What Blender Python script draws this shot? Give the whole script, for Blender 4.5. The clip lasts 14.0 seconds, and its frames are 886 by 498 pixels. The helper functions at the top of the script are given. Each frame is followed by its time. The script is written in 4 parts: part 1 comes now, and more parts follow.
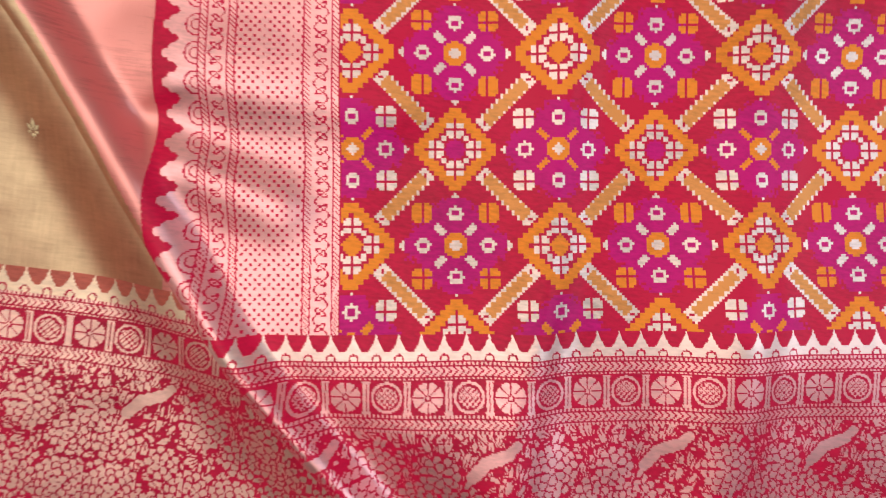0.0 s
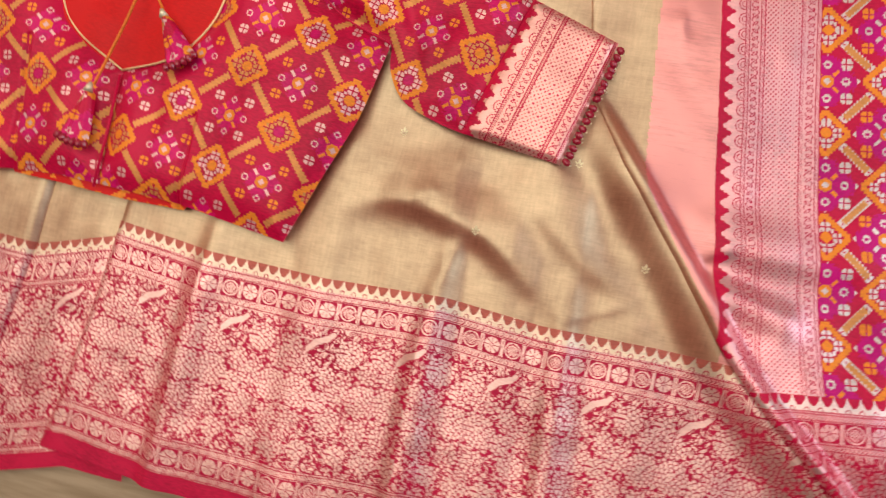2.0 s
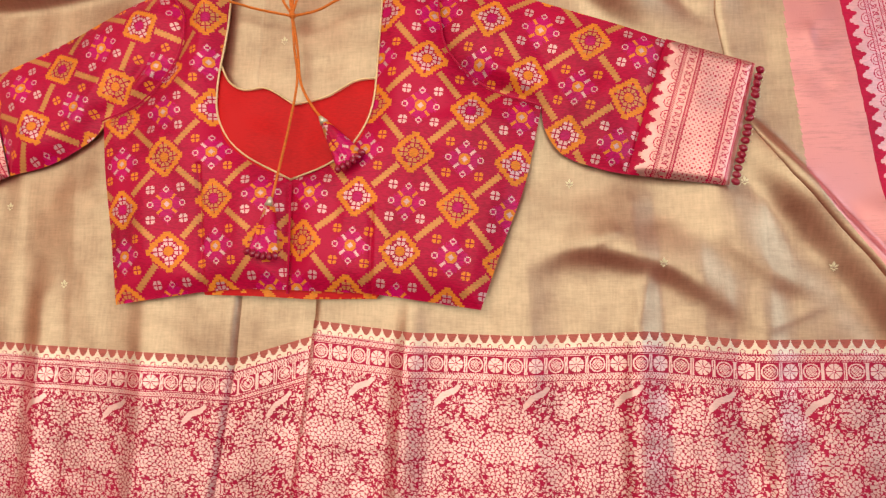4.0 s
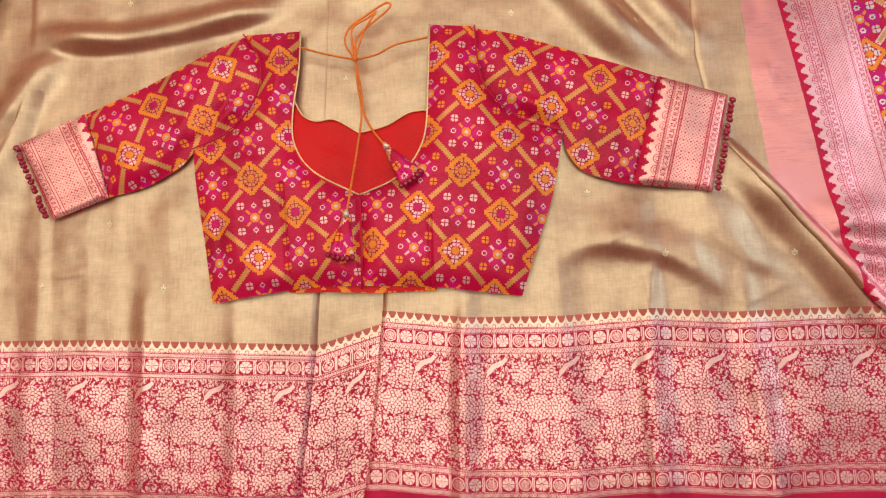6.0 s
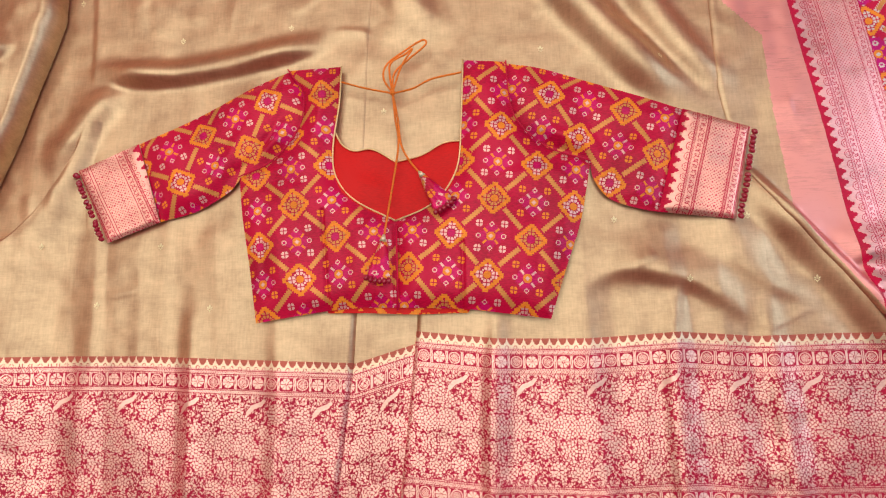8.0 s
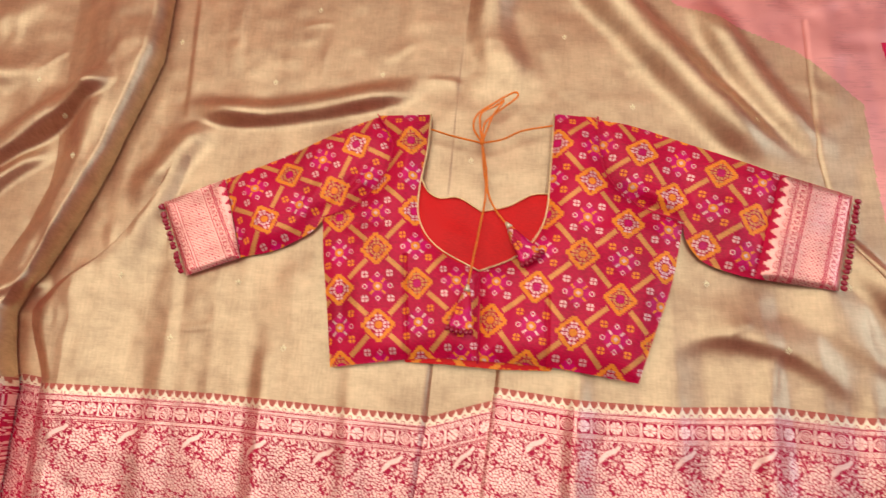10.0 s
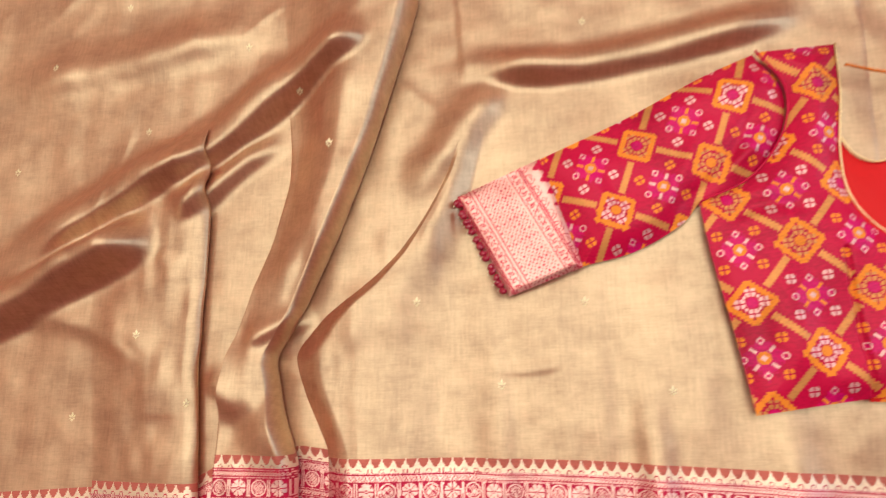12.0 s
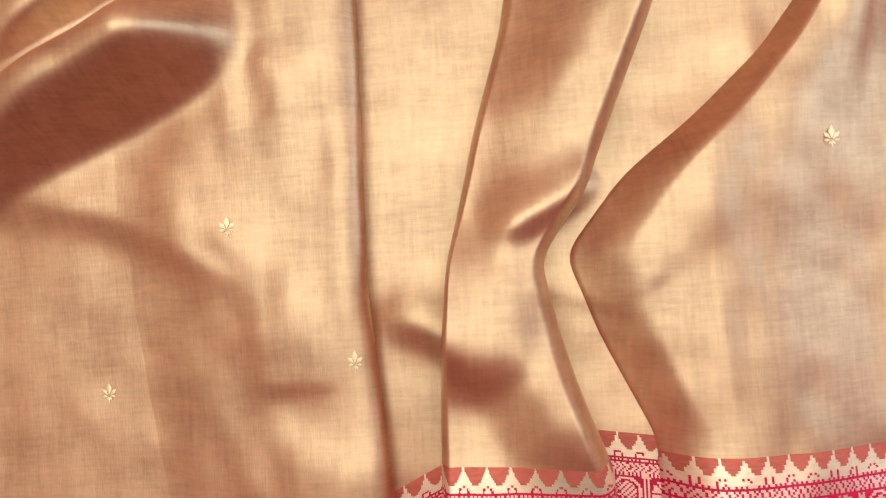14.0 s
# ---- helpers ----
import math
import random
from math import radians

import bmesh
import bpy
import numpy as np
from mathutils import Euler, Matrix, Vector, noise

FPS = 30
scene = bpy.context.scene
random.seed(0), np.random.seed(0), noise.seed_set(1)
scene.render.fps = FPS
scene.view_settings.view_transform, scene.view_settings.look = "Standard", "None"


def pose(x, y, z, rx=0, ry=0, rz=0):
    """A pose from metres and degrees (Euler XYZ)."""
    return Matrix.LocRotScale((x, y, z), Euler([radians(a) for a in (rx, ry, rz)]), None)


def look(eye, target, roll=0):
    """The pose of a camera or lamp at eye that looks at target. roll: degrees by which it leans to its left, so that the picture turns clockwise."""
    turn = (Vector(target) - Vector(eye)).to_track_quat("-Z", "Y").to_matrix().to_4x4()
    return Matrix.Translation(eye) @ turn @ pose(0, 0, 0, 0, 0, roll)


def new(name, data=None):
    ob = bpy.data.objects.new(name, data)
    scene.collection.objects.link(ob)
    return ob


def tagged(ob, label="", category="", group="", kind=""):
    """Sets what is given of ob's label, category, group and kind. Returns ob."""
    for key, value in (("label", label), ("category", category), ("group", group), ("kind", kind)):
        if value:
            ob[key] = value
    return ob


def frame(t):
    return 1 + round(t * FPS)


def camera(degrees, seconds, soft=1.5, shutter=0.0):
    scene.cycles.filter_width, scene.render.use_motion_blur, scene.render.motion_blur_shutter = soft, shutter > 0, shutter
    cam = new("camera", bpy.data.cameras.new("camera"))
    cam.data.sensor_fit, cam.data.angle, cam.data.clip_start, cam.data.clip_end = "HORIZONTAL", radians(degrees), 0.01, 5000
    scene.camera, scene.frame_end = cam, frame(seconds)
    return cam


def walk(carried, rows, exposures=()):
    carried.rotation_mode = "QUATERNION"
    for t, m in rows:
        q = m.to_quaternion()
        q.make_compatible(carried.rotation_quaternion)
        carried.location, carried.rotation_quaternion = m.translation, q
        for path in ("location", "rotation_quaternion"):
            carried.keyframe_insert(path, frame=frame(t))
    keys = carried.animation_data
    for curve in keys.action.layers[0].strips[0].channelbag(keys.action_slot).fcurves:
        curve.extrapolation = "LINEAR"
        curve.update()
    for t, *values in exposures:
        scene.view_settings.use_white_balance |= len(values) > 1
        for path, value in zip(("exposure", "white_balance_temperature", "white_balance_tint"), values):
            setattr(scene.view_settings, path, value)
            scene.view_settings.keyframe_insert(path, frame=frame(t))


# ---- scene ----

cam = camera(70.0, 14.0, soft=1.2, shutter=0.25)
# seconds, place in metres, turn in degrees: hand-held, looking down on the cloth
PATH = [
    (0, 0.6909, 0.0361, 0.3277, -3.09, -2.36, 8.24),
    (0.5, 0.6518, 0.0309, 0.4119, -3.14, -1.29, 13.62),
    (1, 0.5785, 0.0025, 0.5279, 0.38, 2.43, 22.22),
    (1.5, 0.4982, -0.0068, 0.5893, 3.20, 3.59, 22.75),
    (2, 0.3860, -0.0020, 0.5856, 4.55, 4.88, 12.08),
    (2.5, 0.3356, -0.0136, 0.5757, 3.86, 5.33, 6.22),
    (3, 0.3326, -0.0294, 0.6059, 4.82, 5.83, 7.37),
    (3.5, 0.2768, -0.0061, 0.6140, 6.19, 6.35, 2.60),
    (6, 0.1207, -0.0348, 0.7717, 7.72, 2.22, -1.65),
    (6.5, 0.1221, -0.0478, 0.8013, 7.77, 2.87, -1.34),
    (7, 0.1153, -0.0407, 0.8213, 9.14, 3.63, -0.84),
    (9.5, 0.0843, -0.0375, 0.7833, 10.51, 4.27, -1.25),
    (10, 0.0343, -0.0375, 0.7952, 14.89, 5.52, 3.05),
    (10.5, -0.1158, -0.0496, 0.7737, 18.47, 6.57, 1.02),
    (11, -0.2231, -0.0122, 0.7534, 20.47, 6.89, 0.91),
    (11.5, -0.2857, 0.0353, 0.7080, 18.04, 8.66, 2.43),
    (12, -0.3657, 0.0359, 0.6171, 12.33, 8.36, -0.63),
    (12.5, -0.5014, 0.0606, 0.5330, 7.72, 7.31, -2.44),
    (13, -0.5894, 0.0538, 0.4295, 3.90, 5.01, -0.74),
    (13.5, -0.6406, 0.0716, 0.3643, 1.33, 3.41, -1.56),
    (14, -0.6404, 0.0718, 0.3253, 0.52, 3.93, -3.29),
]
walk(cam, [(t, pose(x, y, z, rx, ry, rz)) for t, x, y, z, rx, ry, rz in PATH],
     exposures=[(0.0, -0.36), (3.0, -0.22), (6.5, -0.26), (11.0, -0.14), (12.5, 0.02), (14.0, 0.08)])


# ---- world and light ----
world = bpy.data.worlds.new("world")
scene.world = world
world.use_nodes = True
wt = world.node_tree
sky = wt.nodes.new("ShaderNodeTexSky")
sky.sky_type, sky.sun_disc = "NISHITA", False
sky.sun_elevation, sky.sun_rotation = radians(40), radians(20)
wt.links.new(sky.outputs[0], wt.nodes["Background"].inputs[0])
wt.nodes["Background"].inputs[1].default_value = 0.1


def area(name, where, aim, sx, sy, watts, colour):
    lamp = bpy.data.lights.new(name, "AREA")
    lamp.shape, lamp.size, lamp.size_y, lamp.energy, lamp.color = "RECTANGLE", sx, sy, watts, colour
    ob = new(name, lamp)
    ob.matrix_world = look(where, aim)
    return ob


area("window_light", (2.55, 0.55, 1.6), (-0.1, 0.15, 0.0), 1.7, 1.5, 24, (0.90, 0.94, 1.0))
# added soft panel, not a known fixture; sized to light the flat silk evenly
area("ceiling_light", (-0.5, 0.60, 2.6), (-0.5, 0.60, 0.0), 3.6, 2.6, 73, (1.0, 0.86, 0.755))


# ---- materials ----
def material(name):
    m = bpy.data.materials.new(name)
    m.use_nodes = True
    t = m.node_tree
    return m, t, t.nodes["Principled BSDF"], lambda a, b: t.links.new(a, b)


def noise_fac(t, scale, detail=4.0, stretch=(1, 1, 1), rough=0.55):
    tc, mp, nz = t.nodes.new("ShaderNodeTexCoord"), t.nodes.new("ShaderNodeMapping"), t.nodes.new("ShaderNodeTexNoise")
    mp.inputs["Scale"].default_value = stretch
    nz.inputs["Scale"].default_value, nz.inputs["Detail"].default_value, nz.inputs["Roughness"].default_value = scale, detail, rough
    t.links.new(tc.outputs["Object"], mp.inputs[0])
    t.links.new(mp.outputs[0], nz.inputs[0])
    return nz.outputs["Fac"]


def ramp(t, fac, stops):
    r = t.nodes.new("ShaderNodeValToRGB")
    els = r.color_ramp.elements
    while len(els) < len(stops):
        els.new(0.5)
    for e, (p, c) in zip(els, stops):
        e.position, e.color = p, (*c, 1)
    t.links.new(fac, r.inputs[0])
    return r.outputs[0]


def weave_bump(t, node, size, strength, stretch=(1, 1, 1), dist=0.0003):
    b = t.nodes.new("ShaderNodeBump")
    b.inputs["Strength"].default_value, b.inputs["Distance"].default_value = strength, dist
    t.links.new(noise_fac(t, size, 3.0, stretch), b.inputs["Height"])
    t.links.new(b.outputs[0], node.inputs["Normal"])
    return b


def shot_silk(name, deep, lit, grain=(7, 0.8, 1), mottle=0.6, share=0.66, rough=0.43):
    """Two-tone silk: dull weft of one colour under glossy warp of another."""
    m, t, p, link = material(name)
    fac = noise_fac(t, 16.0, 7.0, (1, 1.7, 1), 0.7)
    slub = noise_fac(t, 55.0, 5.0, grain, 0.65)
    mix = t.nodes.new("ShaderNodeMath")
    mix.operation = "MULTIPLY_ADD"
    # threads that run across the others
    cross = noise_fac(t, 130.0, 4.0, (0.5, 5, 1), 0.7)
    both = t.nodes.new("ShaderNodeMath")
    both.operation = "MULTIPLY_ADD"
    link(cross, both.inputs[0]); both.inputs[1].default_value = 0.9
    link(slub, both.inputs[2])
    half = t.nodes.new("ShaderNodeMath")
    half.operation = "MULTIPLY"
    link(both.outputs[0], half.inputs[0]); half.inputs[1].default_value = 0.526
    link(half.outputs[0], mix.inputs[0]); mix.inputs[1].default_value = mottle * 1.4
    sink = t.nodes.new("ShaderNodeMath")
    sink.operation = "SUBTRACT"
    link(fac, sink.inputs[0]); sink.inputs[1].default_value = mottle * 0.2
    link(sink.outputs[0], mix.inputs[2])
    lo, hi = [c * 0.68 for c in lit], [min(1, c * 1.18) for c in lit]
    link(ramp(t, mix.outputs[0], [(0.52, lo), (1.06, hi)]), p.inputs["Base Color"])
    p.inputs["Metallic"].default_value, p.inputs["Roughness"].default_value = 0.92, rough
    d = t.nodes.new("ShaderNodeBsdfPrincipled")
    link(ramp(t, mix.outputs[0], [(0.5, [c * 0.8 for c in deep]), (1.1, [c * 1.15 for c in deep])]), d.inputs["Base Color"])
    d.inputs["Roughness"].default_value, d.inputs["Specular IOR Level"].default_value = 0.6, 0.3
    b = weave_bump(t, p, 420.0, 0.32, (2.6, 0.35, 1))
    link(b.outputs[0], d.inputs["Normal"])
    mx = t.nodes.new("ShaderNodeMixShader")
    mx.inputs[0].default_value = share
    link(d.outputs[0], mx.inputs[1]); link(p.outputs[0], mx.inputs[2])
    link(mx.outputs[0], t.nodes["Material Output"].inputs[0])
    return m


def yarn(name, colour, metal=0.0, rough=0.5, spread=0.2, sheen=0.0, bump=0.3, stretch=(1, 3, 1)):
    m, t, p, link = material(name)
    f = noise_fac(t, 220.0, 3.0, stretch)
    big = noise_fac(t, 14.0, 3.0)
    add = t.nodes.new("ShaderNodeMath"); add.operation = "MULTIPLY_ADD"
    link(f, add.inputs[0]); add.inputs[1].default_value = 0.8; link(big, add.inputs[2])
    link(ramp(t, add.outputs[0], [(0.6, [c * (1 - spread) for c in colour]), (1.2, [min(1, c * (1 + spread)) for c in colour])]), p.inputs["Base Color"])
    p.inputs["Metallic"].default_value, p.inputs["Roughness"].default_value = metal, rough
    p.inputs["Sheen Weight"].default_value = sheen
    p.inputs["Specular IOR Level"].default_value = 0.22
    weave_bump(t, p, 700.0, bump, stretch)
    return m


SILK_TAN = shot_silk("tan_shot_silk", (0.60, 0.045, 0.034), (0.60, 0.59, 0.385))
SILK_PINK = shot_silk("pink_shot_silk", (0.56, 0.035, 0.060), (0.82, 0.45, 0.42), (0.5, 9, 1), 1.0)
RED = yarn("red_silk", (0.50, 0.008, 0.055), 0.0, 0.5, 0.25)
CRIMSON = yarn("crimson_silk", (0.57, 0.006, 0.060), 0.0, 0.42, 0.2)
BLOUSE_RED = yarn("blouse_crimson_silk", (0.50, 0.004, 0.050), 0.05, 0.36, 0.3)
BLOUSE_PINK = yarn("blouse_pink_silk", (0.58, 0.005, 0.13), 0.05, 0.36, 0.3)
SALMON = yarn("salmon_zari", (0.88, 0.47, 0.42), 0.74, 0.40, 0.16)
MAGENTA = yarn("magenta_silk", (0.56, 0.003, 0.20), 0.0, 0.45, 0.2)
ZARI = yarn("rose_zari", (0.93, 0.60, 0.55), 0.74, 0.40, 0.16)
ZARI_ROSE = yarn("silver_rose_zari", (0.85, 0.47, 0.50), 0.74, 0.40, 0.16)
SPRIG_GOLD = yarn("sprig_zari", (0.88, 0.74, 0.50), 0.6, 0.5, 0.25)
ZARI_PALE = yarn("pale_zari", (0.86, 0.70, 0.55), 0.68, 0.46, 0.12)
SILVER_ROSE = yarn("pale_rose_zari", (0.86, 0.67, 0.65), 0.75, 0.42, 0.14)
DUSK = yarn("dusky_pink_silk", (0.50, 0.13, 0.10), 0.2, 0.5, 0.2)
SILVER = yarn("white_thread", (0.68, 0.57, 0.55), 0.6, 0.42, 0.25)
ORANGE = yarn("orange_thread", (0.85, 0.27, 0.03), 0.1, 0.5, 0.2)
ROSE_WHITE = yarn("rose_white_thread", (0.74, 0.45, 0.44), 0.5, 0.45, 0.2)
GOLDBAR = yarn("gold_orange_thread", (0.66, 0.29, 0.09), 0.3, 0.45, 0.2)
SATIN = yarn("red_satin_lining", (0.66, 0.012, 0.014), 0.0, 0.55, 0.12, bump=0.1)
PIPING = yarn("gold_piping", (0.80, 0.62, 0.34), 0.5, 0.4)
CORD = yarn("orange_cord", (0.75, 0.20, 0.03), 0.0, 0.5, 0.25)


def glassy(name, colour, rough=0.12, metal=0.0):
    m, t, p, link = material(name)
    link(ramp(t, noise_fac(t, 90.0), [(0.3, [c * 0.8 for c in colour]), (0.7, colour)]), p.inputs["Base Color"])
    p.inputs["Roughness"].default_value, p.inputs["Metallic"].default_value = rough, metal
    p.inputs["Specular IOR Level"].default_value = 0.7
    return m


BEAD = glassy("ruby_bead", (0.42, 0.014, 0.05))
BRASS = glassy("brass", (0.95, 0.86, 0.62), 0.35, 0.45)


def planks():
    m, t, p, link = material("wood_look_floor")
    info = t.nodes.new("ShaderNodeObjectInfo")
    tone = ramp(t, info.outputs["Random"], [(0.0, (0.24, 0.15, 0.075)), (0.55, (0.38, 0.29, 0.18)), (1.0, (0.56, 0.45, 0.31))])
    grain = ramp(t, noise_fac(t, 9.0, 7.0, (0.7, 7, 1), 0.65), [(0.32, (0.42, 0.36, 0.27)), (0.62, (1.0, 1.0, 1.0))])
    mx = t.nodes.new("ShaderNodeMix"); mx.data_type, mx.blend_type = "RGBA", "MULTIPLY"
    mx.inputs[0].default_value = 0.75
    link(tone, mx.inputs[6]); link(grain, mx.inputs[7]); link(mx.outputs[2], p.inputs["Base Color"])
    p.inputs["Roughness"].default_value = 0.35
    weave_bump(t, p, 60.0, 0.15, (1, 8, 1), 0.001)
    return m


WOOD = planks()


def plaster(name, colour):
    m, t, p, link = material(name)
    link(ramp(t, noise_fac(t, 3.0, 6.0), [(0.3, [c * 0.93 for c in colour]), (0.7, colour)]), p.inputs["Base Color"])
    p.inputs["Roughness"].default_value = 0.85
    weave_bump(t, p, 90.0, 0.2, dist=0.002)
    return m


WALL = plaster("warm_white_plaster", (0.74, 0.66, 0.55))
# for walls out of view, dark so that slopes facing them lose their gloss
UNSEEN_DARK = plaster("brown_plaster", (0.08, 0.045, 0.03))


# ---- helpers ----
def box(bm, x0, x1, y0, y1, z0, z1):
    r = bmesh.ops.create_cube(bm, size=1.0, matrix=Matrix.Translation(((x0 + x1) / 2, (y0 + y1) / 2, (z0 + z1) / 2)) @ Matrix.Diagonal((x1 - x0, y1 - y0, z1 - z0, 1)))
    return r["verts"]


def part(name, bm, mat, parent=None, label="", smooth=True):
    me = bpy.data.meshes.new(name)
    bm.to_mesh(me); bm.free()
    for f in me.polygons:
        f.use_smooth = smooth
    me.materials.append(mat)
    ob = new(name, me)
    ob.parent = parent
    return tagged(ob, label)


def thing(name, label, category, at=(0, 0, 0)):
    ob = new(name)
    ob.location = at
    ob.empty_display_size = 0.05
    return tagged(ob, label, category)


def sheet(name, X, Y, Z, mats, index=None, keep=None, parent=None, label=""):
    """A cloth from arrays of places, with one yarn for each square of the weave."""
    n, m = X.shape
    co = np.stack([X, Y, Z], -1).reshape(-1, 3)
    a = (np.arange(n - 1)[:, None] * m + np.arange(m - 1)[None]).ravel()
    quads = np.stack([a, a + 1, a + m + 1, a + m], -1)
    idx = np.zeros(len(a), np.int32) if index is None else index.ravel().astype(np.int32)
    if keep is not None:
        quads, idx = quads[keep.ravel()], idx[keep.ravel()]
        used, inv = np.unique(quads, return_inverse=True)
        co, quads = co[used], inv.reshape(-1, 4)
    me = bpy.data.meshes.new(name)
    me.vertices.add(len(co)); me.vertices.foreach_set("co", co.astype(np.float32).ravel())
    me.loops.add(len(quads) * 4); me.loops.foreach_set("vertex_index", quads.astype(np.int32).ravel())
    me.polygons.add(len(quads)); me.polygons.foreach_set("loop_start", np.arange(0, len(quads) * 4, 4, dtype=np.int32))
    for mat in mats:
        me.materials.append(mat)
    me.polygons.foreach_set("material_index", idx)
    me.polygons.foreach_set("use_smooth", np.ones(len(quads), bool))
    me.update(calc_edges=True)
    ob = new(name, me)
    ob.parent = parent
    return tagged(ob, label)


def lattice(ix, iy, seed):
    h = np.sin(ix * 127.1 + iy * 311.7 + seed * 74.7) * 43758.5453
    return h - np.floor(h)


def vnoise(x, y, scale, seed=0):
    """Smooth noise from -1 to 1 with lumps of the given size in metres."""
    x, y = x / scale, y / scale
    ix, iy = np.floor(x), np.floor(y)
    fx, fy = x - ix, y - iy
    fx, fy = fx * fx * (3 - 2 * fx), fy * fy * (3 - 2 * fy)
    a, b = lattice(ix, iy, seed), lattice(ix + 1, iy, seed)
    c, d = lattice(ix, iy + 1, seed), lattice(ix + 1, iy + 1, seed)
    return 2 * ((a * (1 - fx) + b * fx) * (1 - fy) + (c * (1 - fx) + d * fx) * fy) - 1


def from_line(x, y, line):
    """Distance to a line of points, and on which side (positive: to its right)."""
    best = np.full(np.shape(x), 1e9)
    side = np.ones(np.shape(x))
    for (x0, y0), (x1, y1) in zip(line, line[1:]):
        dx, dy = x1 - x0, y1 - y0
        s = np.clip(((x - x0) * dx + (y - y0) * dy) / (dx * dx + dy * dy), 0, 1)
        d = np.hypot(x - x0 - s * dx, y - y0 - s * dy)
        near = d < best
        side = np.where(near, np.sign((x - x0) * dy - (y - y0) * dx + 1e-12), side)
        best = np.where(near, d, best)
    return best, side


def smooth_line(pts, n=6):
    """The points joined by a smooth curve."""
    p = [np.array(q, float) for q in pts]
    p = [2 * p[0] - p[1]] + p + [2 * p[-1] - p[-2]]
    out = []
    for a, b, c, d in zip(p, p[1:], p[2:], p[3:]):
        for i in range(n):
            t = i / n
            out.append(tuple(0.5 * (2 * b + (c - a) * t + (2 * a - 5 * b + 4 * c - d) * t * t + (3 * b - 3 * c + d - a) * t ** 3)))
    return out + [tuple(p[-2])]


def along(x, y, line):
    """How far along a line of points the nearest place lies, from 0 to 1."""
    best, far, run = np.full(np.shape(x), 1e9), np.zeros(np.shape(x)), 0.0
    for (x0, y0), (x1, y1) in zip(line, line[1:]):
        dx, dy = x1 - x0, y1 - y0
        n = math.hypot(dx, dy)
        s = np.clip(((x - x0) * dx + (y - y0) * dy) / (n * n), 0, 1)
        d = np.hypot(x - x0 - s * dx, y - y0 - s * dy)
        far = np.where(d < best, run + s * n, far)
        best = np.minimum(best, d)
        run += n
    return far / run


